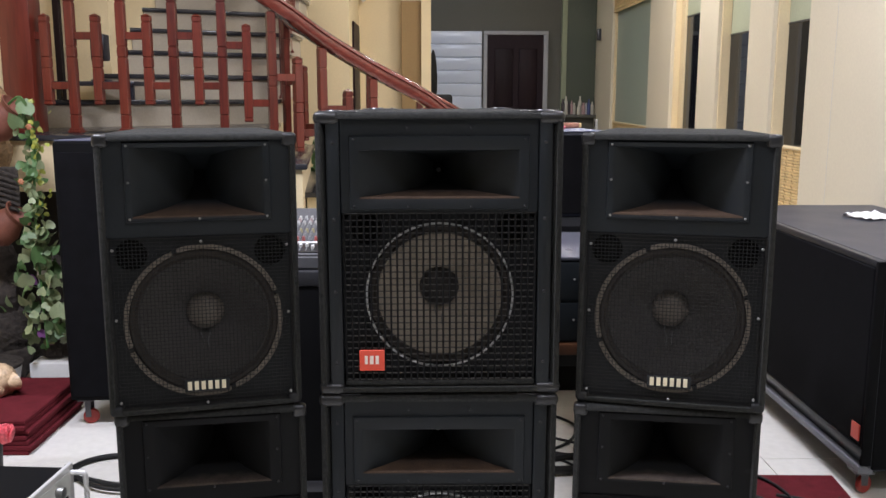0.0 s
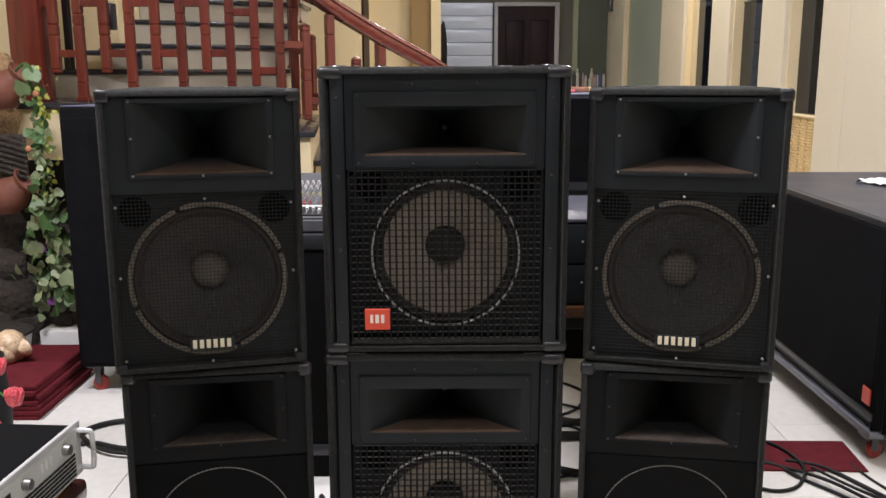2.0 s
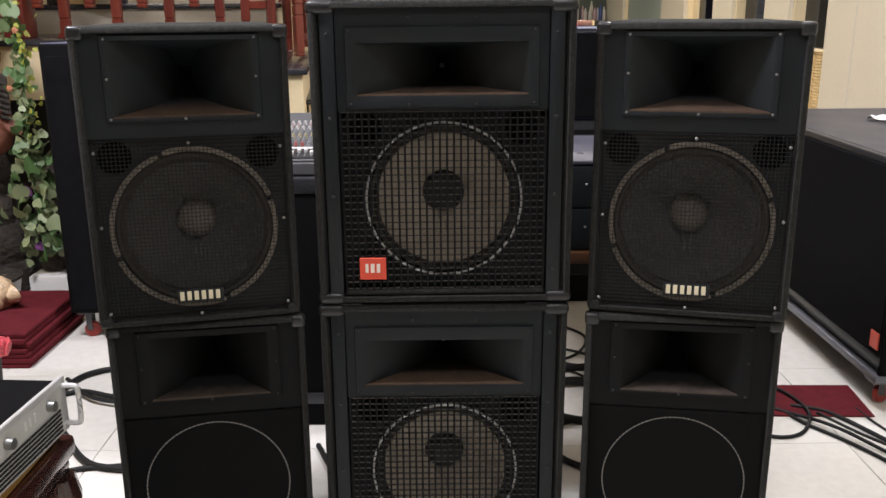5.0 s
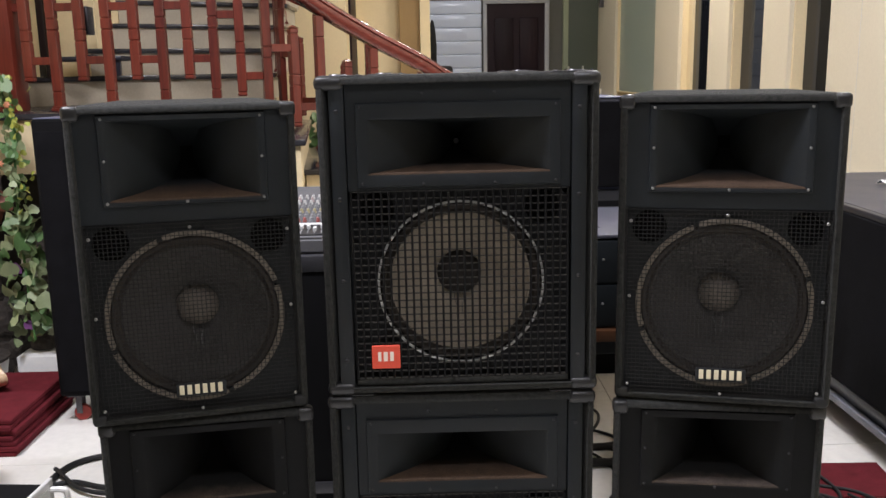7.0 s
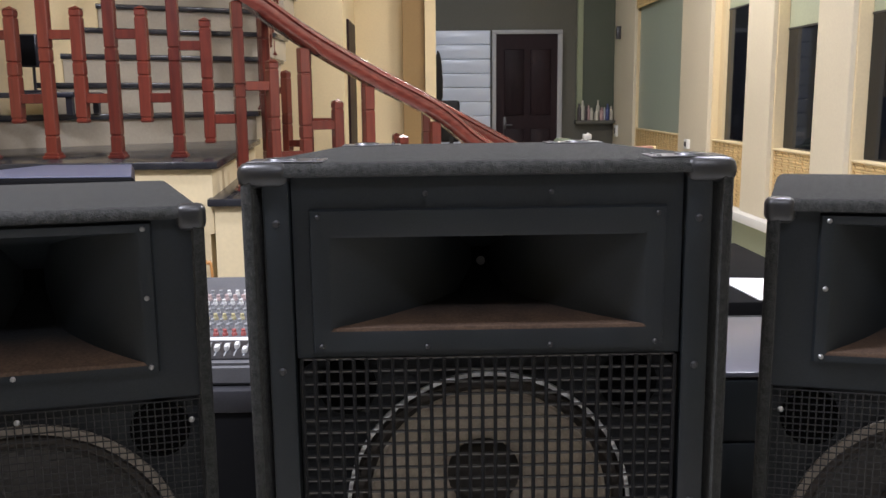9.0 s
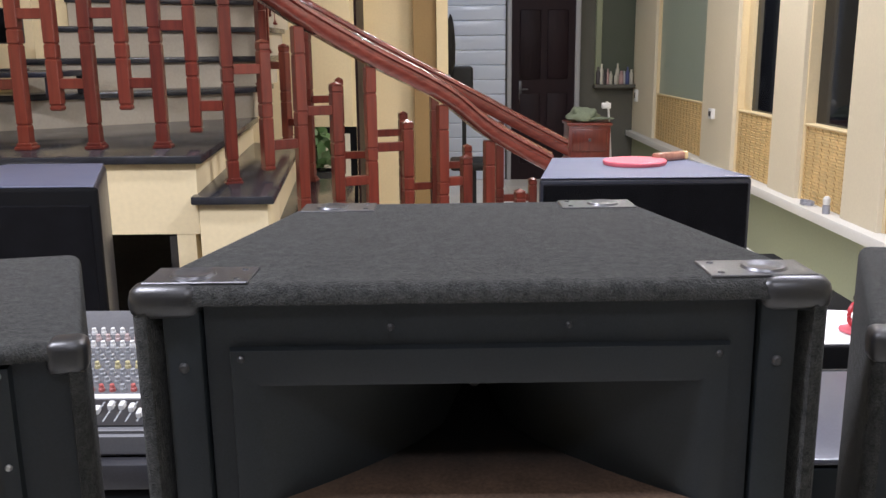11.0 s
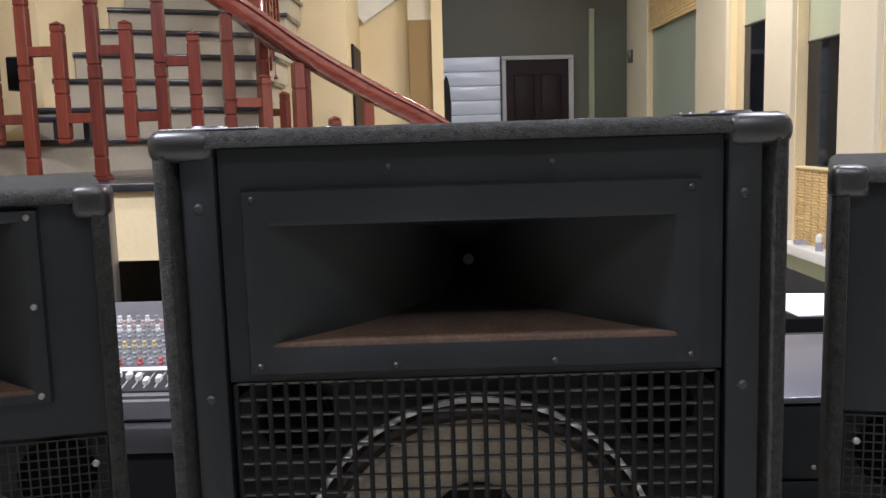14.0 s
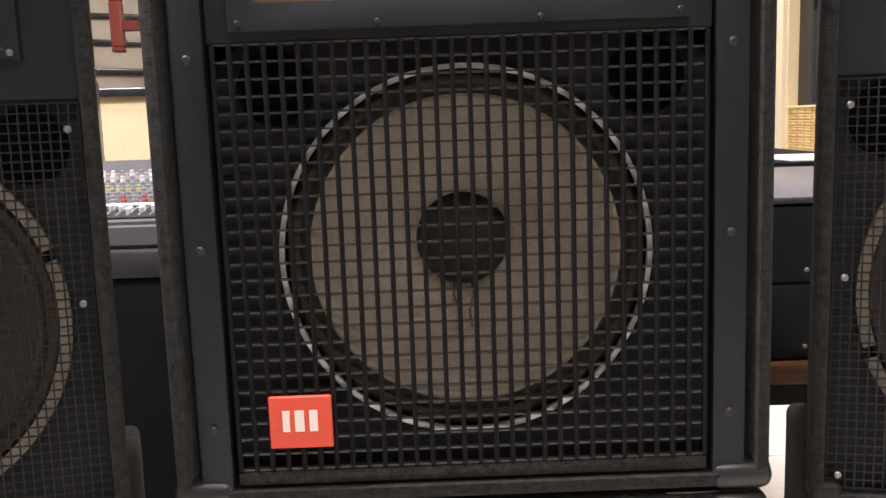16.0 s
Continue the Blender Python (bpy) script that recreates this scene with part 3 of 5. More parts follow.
def loft(bm, rings, close=False, floor_index=None, dusty=99):
    for a, b in zip(rings, rings[1:]):
        n = len(a)
        for i in range(n):
            f = bm.faces.new((a[i], a[(i + 1) % n], b[(i + 1) % n], b[i]))
            if floor_index and i < n // 4 and dusty > 0:
                f.material_index = floor_index
        dusty -= 1
    if close:
        bm.faces.new(rings[-1]).material_index = 2


def plate_with_hole(bm, hw, z0, z1, y, cz, r, n=48):
    """An upright plate with a round hole."""
    out, ins = [], []
    for i in range(n):
        a = 2 * math.pi * i / n
        c, s = math.cos(a), math.sin(a)
        k = min(hw / max(abs(c), 1e-6), ((z1 - cz) if s > 0 else (cz - z0)) / max(abs(s), 1e-6))
        out.append((c * k, cz + s * k))
        ins.append((c * r, cz + s * r))
    vo = [bm.verts.new((x, y, z)) for x, z in out]
    vi = [bm.verts.new((x, y, z)) for x, z in ins]
    vb = [bm.verts.new((x, y + 0.02, z)) for x, z in ins]
    for i in range(n):
        j = (i + 1) % n
        bm.faces.new((vo[i], vo[j], vi[j], vi[i]))
        bm.faces.new((vi[i], vi[j], vb[j], vb[i]))
    bmesh.ops.recalc_face_normals(bm, faces=bm.faces)
    return bm


def cabinet_shell(W, WB, H, D, bevel, rim):
    """A wedge-shaped carpeted box, hollow behind its front rim."""
    bm = prism(bmesh.new(), [(-W / 2, 0), (W / 2, 0), (WB / 2, D), (-WB / 2, D)], 0, H, bevel, 3)
    f = max((f for f in bm.faces if f.normal.y < -0.9), key=lambda f: f.calc_area())
    bmesh.ops.inset_region(bm, faces=[f], thickness=rim, depth=0)
    r = bmesh.ops.extrude_face_region(bm, geom=[f])
    for v in [v for v in r["geom"] if isinstance(v, bmesh.types.BMVert)]:
        v.co = Vector((v.co.x * 0.72, D * 0.62, v.co.z))
    bmesh.ops.delete(bm, geom=[f], context="FACES")
    return bm


def horn_mesh(hw, p0, p1, fw, f0, f1, mw, m0, m1, deep, flare=2.0, dusty=99):
    """Front panel, raised flange and flared horn in one skin, set in from y 0."""
    bm = bmesh.new()
    mc, mh = (m0 + m1) / 2, (m1 - m0) / 2
    rings = [rect_ring(bm, hw, p0, p1, 0.020), rect_ring(bm, hw, p0, p1, 0.011), rect_ring(bm, fw, f0, f1, 0.011), rect_ring(bm, fw - 0.002, f0 + 0.002, f1 - 0.002, 0.004),
             rect_ring(bm, mw + 0.004, m0 - 0.004, m1 + 0.004, 0.004)]
    loft(bm, rings)
    horn = [rings[-1]]
    for t in (0.0, 0.06, 0.13, 0.21, 0.30, 0.42, 0.56, 0.74, 1.0):
        k = (1 - t) ** flare
        v = (1 - t) ** 0.4
        horn.append(rect_ring(bm, 0.013 + (mw - 0.013) * k, mc - (0.014 + (mh - 0.014) * v), mc + (0.014 + (mh - 0.014) * v), 0.006 + deep * t))
    loft(bm, horn, close=True, floor_index=1, dusty=dusty)
    bmesh.ops.recalc_face_normals(bm, faces=bm.faces)
    return bm


def grille_mesh(hw, z0, z1, y, step, r, flat, which=3):
    """Crossed wires: round uprights in front, flat strips behind them."""
    bm = bmesh.new()
    n = round(2 * hw / step)
    for i in range(n + 1 if which & 1 else 0):
        x = -hw + 2 * hw * i / n
        rod(bm, (x, y, z0), (x, y, z1), r, 6)
    n = round((z1 - z0) / step)
    for i in range(n + 1 if which & 2 else 0):
        z = z0 + (z1 - z0) * i / n
        if flat:
            box(bm, -hw, hw, y + 0.0010, y + 0.0060, z - 0.0010, z + 0.0010)
        else:
            rod(bm, (-hw, y + r, z), (hw, y + r, z), r, 6)
    return bm


def woofer(parent, cz, y, r, cone, cap, cap_r, ring_mat, ring_w, segments=0):
    m = facing(0, y, cz)
    w = part("woofer", lathe(bmesh.new(), [(r * 0.86, -0.012), (r * 0.84, -0.010), (r * 0.80, -0.02), (r * 0.72, -0.033), (r * 0.60, -0.055), (r * 0.46, -0.082), (cap_r * 0.95, -0.106)], 56, m), cone, parent, "paper woofer cone")
    part("surround", lathe(bmesh.new(), [(r * 0.98, -0.006), (r * 0.95, 0.0), (r * 0.91, 0.0), (r * 0.87, -0.012), (r * 0.85, -0.012)], 56, m), SURROUND, w, "black cloth surround")
    part("dust_cap", lathe(bmesh.new(), [(cap_r, -0.106), (cap_r * 0.85, -0.088), (cap_r * 0.5, -0.076), (0.0, -0.071)], 32, m), cap, w)
    for q in (0.86, 0.74, 0.62):
        h = -0.012 - (0.86 - q) * 0.19
        part("cone_rib", lathe(bmesh.new(), [(r * q * 0.93 + 0.0015, h - 0.0115), (r * q * 0.93, h - 0.0095), (r * q * 0.93 - 0.0015, h - 0.0125)], 56, m), cone, w)
    for dx in (-0.010, 0.008):
        lead = [m @ Vector(p) for p in ((dx, -cap_r * 0.9, -0.100), (dx * 1.2, -cap_r * 1.15, -0.090), (dx * 0.6, -cap_r * 1.45, -0.074), (dx * 0.8, -cap_r * 1.75, -0.062))]
        part("tinsel_lead", tube(bmesh.new(), smooth_line(lead, 4), 0.0012, 5), THROAT, w, "thin braided lead")
    if segments:
        bm = bmesh.new()
        for k in range(segments):
            a0 = 2 * math.pi * (k + 0.02) / segments + 0.35
            a1 = 2 * math.pi * (k + 0.98) / segments + 0.35
            rr = r * (1.0 if k % 2 else 1.012)
            prof = [(rr - ring_w / 2, 0.0), (rr - ring_w / 2, 0.006), (rr + ring_w / 2, 0.006), (rr + ring_w / 2, 0.0)]
            rings = []
            for i in range(15):
                a = a0 + (a1 - a0) * i / 14
                rings.append([bm.verts.new(m @ Vector((p * math.cos(a), p * math.sin(a), h))) for p, h in prof])
            for a, b in zip(rings, rings[1:]):
                for i in range(3):
                    bm.faces.new((a[i], a[i + 1], b[i + 1], b[i]))
        bmesh.ops.recalc_face_normals(bm, faces=bm.faces)
        part("gasket_ring", bm, ring_mat, w, "tan cork gasket ring in four arcs")
    else:
        part("frame_ring", lathe(bmesh.new(), [(r - ring_w / 2, 0.0), (r - ring_w / 2, 0.006), (r + ring_w / 2, 0.006), (r + ring_w / 2, 0.0)], 64, m), ring_mat, w, "bare metal frame ring")
    return w


def screws(parent, places, y, r, mat):
    me = to_mesh("screw", lathe(bmesh.new(), [(r, 0.0), (r, 0.0015), (r * 0.6, 0.003), (0, 0.0032)], 10, Y_AXIS), mat)
    for x, z in places:
        ob = new("screw", me)
        ob.parent = parent
        ob.matrix_basis = Matrix.Translation((x, y, z))


def corner_plates(parent, W, WB, H, D, size, mat, plate, z_top=True):
    for sx in (-1, 1):
        for top in (0, 1):
            z0, z1 = (H - 0.030, H + 0.0010) if top else (-0.0015, 0.028)
            xo = sx * (W / 2 + 0.0008)
            xi = sx * (W / 2 - size)
            if not plate and not top:
                xo, z0 = sx * (W / 2 - 0.003), 0.003
            part("corner_protector", nbox(min(xo, xi), max(xo, xi), -0.0012, 0.032, z0, z1, 0.0125 if plate else 0.009, 3), mat if plate or top else RUBBER, parent, "worn black corner protector" if sx > 0 and top else "")
        if plate:
            for y0, w in ((0.010, W), (D - 0.066, WB + (W - WB) * 0.1)):
                cx = sx * (w / 2 - 0.056)
                p = part("stacking_plate", nbox(cx - 0.045, cx + 0.045, y0, y0 + 0.054, H - 0.001, H + 0.0016, 0.0007, 1), STEEL, parent, "steel stacking plate with a round dish")
                m = Matrix.Translation((cx + sx * 0.008, y0 + 0.027, H + 0.0016))
                part("dish", lathe(bmesh.new(), [(0.020, 0.0), (0.0185, 0.0022), (0.0165, 0.0022), (0.013, 0.0003), (0.0, 0.0002)], 28, m), STEEL, p)
                for dy in (0.010, 0.044):
                    part("rivet", lathe(bmesh.new(), [(0.0033, 0), (0.0026, 0.0015), (0, 0.002)], 10, Matrix.Translation((cx - sx * 0.034, y0 + dy, H + 0.0016))), STEEL, p)


def wide_speaker(m, label):
    """The two-way cabinet with square-mesh grille and red badge."""
    W, WB, H, D = 0.592, 0.412, 0.688, 0.41
    t = thing("loudspeaker", label, "loudspeaker", m, "stacked loudspeakers")
    part("cabinet", cabinet_shell(W, WB, H, D, 0.014, 0.004), CARPET, t, "black carpet-covered cabinet")
    for sx in (-1, 1):
        x0, x1 = sorted((sx * 0.236, sx * 0.268))
        b = part("side_bar", nbox(x0, x1, 0.004, 0.024, 0.018, 0.668, 0.003, 2), PLASTIC, t, "black moulded side strip")
        screws(b, [(sx * 0.252, z) for z in (0.080, 0.257, 0.434, 0.616)], 0.004, 0.0048, SCREW)
    part("horn", horn_mesh(0.234, 0.449, 0.670, 0.214, 0.456, 0.632, 0.188, 0.487, 0.598, 0.175, 1.6), (HORN, DUST, PORT_SHADE), t, "wide flared horn with a dusty lower lip")
    screws(t, [(x, z) for x in (-0.075, 0.075) for z in (0.463, 0.650)] + [(x, z) for x in (-0.203, 0.203) for z in (0.465, 0.623)], 0.004, 0.0032, SCREW)
    part("horn_throat", lathe(bmesh.new(), [(0.006, 0), (0.006, 0.004), (0.0, 0.005)], 12, facing(0, 0.17, 0.538)), THROAT, t, "pale compression driver throat")
    part("baffle", plate_with_hole(bmesh.new(), 0.236, 0.018, 0.450, 0.030, 0.244, 0.178), BAFFLE, t)
    woofer(t, 0.244, 0.024, 0.178, CONE, CAP, 0.051, RING, 0.0048)
    for sx in (-1, 1):
        part("port", lathe(bmesh.new(), [(0.036, 0.0), (0.036, 0.006), (0.031, 0.006), (0.030, -0.0), (0.0, -0.0005)], 28, facing(sx * 0.176, 0.0295, 0.407)), PORT_SHADE, t, "round bass port")
    g = part("grille", grille_mesh(0.229, 0.036, 0.447, 0.008, 0.0158, 0.0027, True, 1), WIRE, t, "black square steel mesh grille")
    part("cross_layer", grille_mesh(0.229, 0.036, 0.447, 0.008, 0.0158, 0.0019, True, 2), STRIP, g, "thin cross strips, coloured paler as if lit from above")
    part("grille_lip", nbox(-0.232, 0.232, 0.006, 0.02, 0.020, 0.035, 0.004), CARPET, t)
    bd = part("badge", nbox(-0.197, -0.136, 0.001, 0.006, 0.060, 0.112, 0.001, 1), RED_PLATE, t, "red-orange badge with pale marks")
    for x0, x1, z0, z1 in ((-0.184, -0.177, 0.077, 0.098), (-0.172, -0.163, 0.077, 0.098), (-0.158, -0.150, 0.077, 0.098)):
        part("badge_mark", nbox(x0, x1, 0.0002, 0.0012, z0, z1), BADGE_WHITE, bd, "", 0)
    corner_plates(t, W, WB, H, D, 0.062, CORNER, True)
    return t


def tall_speaker(m, label, upper):
    """The narrower two-way cabinet; the upper ones have a wire grille, the lower ones a fine perforated sheet."""
    W, WB, H, D = 0.452, 0.33, 0.664, 0.37
    t = thing("loudspeaker", label, "loudspeaker", m, "stacked loudspeakers")
    part("cabinet", cabinet_shell(W, WB, H, D, 0.012, 0.004), CARPET, t, "black carpet-covered cabinet")
    hw = W / 2 - 0.017
    fw = 0.164
    part("horn", horn_mesh(hw, 0.428, 0.648, fw, 0.462, 0.646, 0.146 if upper else 0.134, 0.476, 0.634 if upper else 0.628, 0.16, 1.5), (HORN, DUST, PORT_SHADE) if upper else (HORN_BLACK, DUST_LIP, PORT_SHADE), t, "square flared horn with a dusty lower lip")
    screws(t, [(sx * 0.154, z) for sx in (-1, 1) for z in (0.470, 0.555, 0.638)] + [(0, 0.468)], 0.004, 0.0032, SCREW_BRIGHT if upper else SCREW)
    cz, r = (0.220, 0.178) if upper else (0.236, 0.170)
    part("baffle", plate_with_hole(bmesh.new(), hw, 0.016, 0.430, 0.026, cz, r), BAFFLE, t)
    if upper:
        woofer(t, cz, 0.022, r, CONE_DARK, CAP_GREY, 0.047, GASKET, 0.011, 4)
        part("grille", grille_mesh(hw - 0.002, 0.020, 0.424, 0.008, 0.0088, 0.00085, False), MESH, t, "fine black wire grille")
        screws(t, [(sx * (hw - 0.012), z) for sx in (-1, 1) for z in (0.035, 0.235, 0.40)] + [(0, 0.022), (0, 0.415)], 0.004, 0.0036, SCREW_BRIGHT)
        n = part("name_plate", nbox(-0.052, 0.052, 0.0035, 0.006, 0.050, 0.080, 0.001, 1), BAFFLE, t, "black plate with cream marks")
        for k in range(6):
            x = -0.046 + k * 0.0158
            part("mark", nbox(x + 0.001, x + 0.0105, 0.0015, 0.0036, 0.055, 0.076, 0.0005, 1), CREAM_PRINT, n, "", 0)
    else:
        woofer(t, cz, 0.022, r * 0.96, CONE_DARK, CAP, 0.047, RUBBER, 0.004)
        part("grille", nbox(-hw + 0.002, hw - 0.002, 0.008, 0.011, 0.018, 0.426, 0.001, 1), PERF, t, "black finely perforated steel grille")
        bm = bmesh.new()
        for k in range(96):
            a0, a1 = 2 * math.pi * k / 96, 2 * math.pi * (k + 0.8) / 96
            bm.faces.new([bm.verts.new((q * math.cos(a), 0.0076, cz + q * math.sin(a))) for q, a in ((r - 0.0014, a0), (r + 0.0014, a0), (r + 0.0014, a1), (r - 0.0014, a1))])
        bmesh.ops.solidify(bm, geom=bm.faces[:], thickness=0.0008)
        part("ring_line", bm, RING_DIM, t, "thin pale ring glinting through the grille", 0)
        e = part("emblem", lathe(bmesh.new(), [(0.023, 0), (0.023, 0.002), (0.020, 0.002), (0.0195, 0.0008), (0, 0.0008)], 28, facing(0, 0.0078, 0.068)), CREAM_PRINT, t, "round cream emblem")
        for k in range(3):
            a = math.pi * k / 3 + math.pi / 2
            bm = nbox(-0.016, 0.016, -0.0006, 0.0006, -0.0022, 0.0022)
            bmesh.ops.transform(bm, verts=bm.verts, matrix=Matrix.Translation((0, 0.0062, 0.068)) @ Matrix.Rotation(a, 4, "Y"))
            part("emblem_bar", bm, BAFFLE, e, "", 0)
    for sx in (-1, 1):
        part("port", lathe(bmesh.new(), [(0.036, 0.0), (0.036, 0.005), (0.031, 0.005), (0.030, 0.0), (0.0, -0.0005)], 28, facing(sx * 0.158, 0.0255, 0.385)), PORT_SHADE, t, "round bass port")
    corner_plates(t, W, WB, H, D, 0.034, CORNER, False)
    return t


PERF = material("perforated_black_steel", (0.0042, 0.0041, 0.0041), 0.7, vary=0.6, scale=20, fine=900, bump=0.7, spec=0.1, dist=0.002)
wide_speaker(pose(0, 2.0, 0.001), "black carpeted two-way loudspeaker with a square-mesh grille, standing on the floor")
wide_speaker(pose(0.003, 1.999, 0.6940, 0, -0.25, 0), "black carpeted two-way loudspeaker with a pale cone, stacked on its twin")
tall_speaker(pose(-0.552, 1.965, 0.001, 0, 0, 9), "black loudspeaker with a perforated grille and round emblem, on the floor", False)
tall_speaker(pose(0.558, 1.965, 0.001, 0, 0, -9), "black loudspeaker with a perforated grille and round emblem, on the floor", False)
tall_speaker(pose(-0.556, 1.955, 0.668, 0, 0, 13), "black loudspeaker with a tan-ringed woofer behind wire, stacked", True)
tall_speaker(pose(0.557, 1.960, 0.668, 0, 0, -13.5), "black loudspeaker with a tan-ringed woofer behind wire, stacked", True)


# ---- bass cabinets, desk and rack ----
WHEEL = material("red_wheel", (0.30, 0.03, 0.02), 0.45, vary=0.2, scale=20, fine=200, bump=0.05)
GREY_METAL = material("grey_painted_metal", (0.34, 0.35, 0.40), 0.4, vary=0.1, scale=10, fine=300, bump=0.05)
SKID_GREY = material("dull_grey_metal", (0.17, 0.175, 0.20), 0.45, vary=0.2, scale=10, fine=300, bump=0.05)
DARK_TRIM = material("grey_edge_trim", (0.045, 0.045, 0.05), 0.4, metal=0.4, vary=0.2, scale=10, fine=300, bump=0.05)
PAPER = material("white_paper", (0.75, 0.75, 0.74), 0.8, vary=0.05, scale=10, fine=200, bump=0.03)


def caster(parent, x, y, h=0.12):
    c = part("caster", nbox(x - 0.035, x + 0.035, y - 0.035, y + 0.035, h - 0.012, h, 0.002, 1), STEEL, parent)
    part("wheel", lathe(bmesh.new(), [(0.0, -0.012), (0.028, -0.012), (0.033, -0.007), (0.033, 0.007), (0.028, 0.012), (0.0, 0.012)], 24, Matrix.Translation((x + 0.012, y, 0.033)) @ Matrix.Rotation(radians(90), 4, "X") @ Matrix.Rotation(radians(25), 4, "Y")), WHEEL, c, "red caster wheel")
    for d in (-0.02, 0.02):
        part("fork", nbox(x - 0.006, x + 0.018, y + d - 0.002, y + d + 0.002, 0.034, h - 0.01), STEEL, c)


sub = thing("bass_cabinet", "tall black wedge-shaped bass cabinet with a foam grille, on red casters", "loudspeaker", pose(-1.25, 3.57, 0))
part("body", prism(bmesh.new(), [(-0.310, 0.02), (0.310, 0.02), (0.155, 0.50), (-0.155, 0.50)], 0.12, 1.230, 0.014, 3), SUB_PAINT, sub)
part("front_frame", nbox(-0.312, 0.312, 0.0, 0.03, 0.12, 1.230, 0.012, 3), CASE_BLACK, sub)
part("top_panel", prism(bmesh.new(), [(-0.306, 0.008), (0.306, 0.008), (0.150, 0.494), (-0.150, 0.494)], 1.2295, 1.2345, 0.002, 1), SHEEN_TOP, sub, "thin added top panel, coloured blue-grey for reflected light")
part("grille", nbox(-0.297, 0.297, -0.004, 0.01, 0.14, 1.185, 0.003, 1), SUB_GRILLE, sub, "black woven foam grille")
for x, y in ((-0.26, 0.06), (0.26, 0.06), (-0.12, 0.44), (0.12, 0.44)):
    caster(sub, x, y)

sub = thing("bass_cabinet", "long black double bass cabinet lying on casters, grille to the side", "loudspeaker", pose(1.51, 2.855, 0))
part("body", nbox(0.02, 0.80, 0.0, 1.56, 0.095, 0.86, 0.012, 3), SUB_PAINT, sub)
part("grille", nbox(0.0, 0.03, 0.012, 1.54, 0.184, 0.836, 0.004, 1), SUB_GRILLE, sub, "black woven foam grille")
part("top_panel", nbox(0.034, 0.796, 0.004, 1.556, 0.8585, 0.8620, 0.001, 1), SHEEN_TOP_DARK, sub, "thin added top panel, coloured blue-black for its sheen")
part("end_panel", nbox(0.041, 0.797, -0.004, 0.002, 0.105, 0.852, 0.002, 1), CASE_BLACK, sub, "matte black end panel")
part("top_trim", nbox(0.004, 0.03, 0.0, 1.56, 0.837, 0.862, 0.006, 2), DARK_TRIM, sub, "dark edge trim")
part("bottom_trim", nbox(0.0, 0.03, 0.0, 1.56, 0.155, 0.182, 0.004, 2), DARK_TRIM, sub)
part("skid", nbox(-0.004, 0.05, 0.0, 1.56, 0.088, 0.116, 0.004, 2), SKID_GREY, sub, "grey metal skid rail")
part("corner_post", nbox(0.002, 0.04, -0.004, 0.014, 0.118, 0.86, 0.006, 2), CASE_BLACK, sub)
part("badge", nbox(-0.005, 0.0, 0.018, 0.075, 0.205, 0.265, 0.001, 1), RED_PLATE, sub, "red-orange badge")
for y in (0.045, 1.46):
    for x in (0.03, 0.70):
        caster(sub, x, y, 0.092)


def crumpled(w, d, lift, seed):
    """A creased sheet with thickness, lying on z 0."""
    bm = bmesh.new()
    bmesh.ops.create_grid(bm, x_segments=9, y_segments=7, size=0.5)
    for v in bm.verts:
        n = noise.noise(Vector((v.co.x * 3.1 + seed, v.co.y * 3.7, seed)))
        v.co = Vector((v.co.x * w + 0.012 * n, v.co.y * d + 0.010 * noise.noise(Vector((v.co.y * 4, seed, v.co.x * 4))), 0.003 + lift * abs(n)))
    bmesh.ops.solidify(bm, geom=bm.faces[:], thickness=0.0012)
    return bm


solid("paper_sheet", crumpled(0.20, 0.16, 0.035, 2.3), PAPER, "crumpled white paper lying on the bass cabinet", "paper", m=pose(2.03, 3.93, 0.8625, 0, 0, 20), shade=0)

spk = thing("speaker_box", "low black wedge-shaped speaker box with a painted-in sheen on top, on the case", "loudspeaker", pose(0.431, 3.29, 0.956))
part("body", prism(bmesh.new(), [(-0.240, 0.012), (0.240, 0.012), (0.168, 0.39), (-0.168, 0.39)], 0, 0.327, 0.010, 3), SUB_PAINT, spk)
part("front_frame", nbox(-0.242, 0.242, 0.0, 0.02, 0.0, 0.325, 0.008, 2), SUB_PAINT, spk)
part("top_panel", prism(bmesh.new(), [(-0.2405, 0.001), (0.2405, 0.001), (0.167, 0.389), (-0.167, 0.389)], 0.3262, 0.3282, 0.0008, 1), SHEEN_TOP, spk, "thin added top panel, coloured blue-grey for reflected light")
part("grille", nbox(-0.234, 0.234, -0.003, 0.01, 0.012, 0.314, 0.003, 1), SUB_GRILLE, spk)

rack = thing("amplifier_rack", "black rack of two amplifiers under a grey lid", "rack", pose(0.60, 2.60, 0.651))
part("case", prism(bmesh.new(), [(-0.38, 0.01), (0.38, 0.01), (0.38, 0.38), (-0.38, 0.38)], 0.0, 0.262, 0.004, 1), PLASTIC, rack)
bm = bmesh.new()
box(bm, -0.385, 0.385, 0.0, 0.325, -0.006, 0.006, 0.004, 2)
bmesh.ops.transform(bm, verts=bm.verts, matrix=Matrix.Translation((0, 0.0, 0.268)) @ Matrix.Rotation(radians(5), 4, "X"))
part("lid", bm, LID, rack, "plain grey sloping lid")
part("lid_edge", nbox(-0.385, 0.385, 0.322, 0.337, 0.26, 0.302, 0.003, 1), PLASTIC, rack)
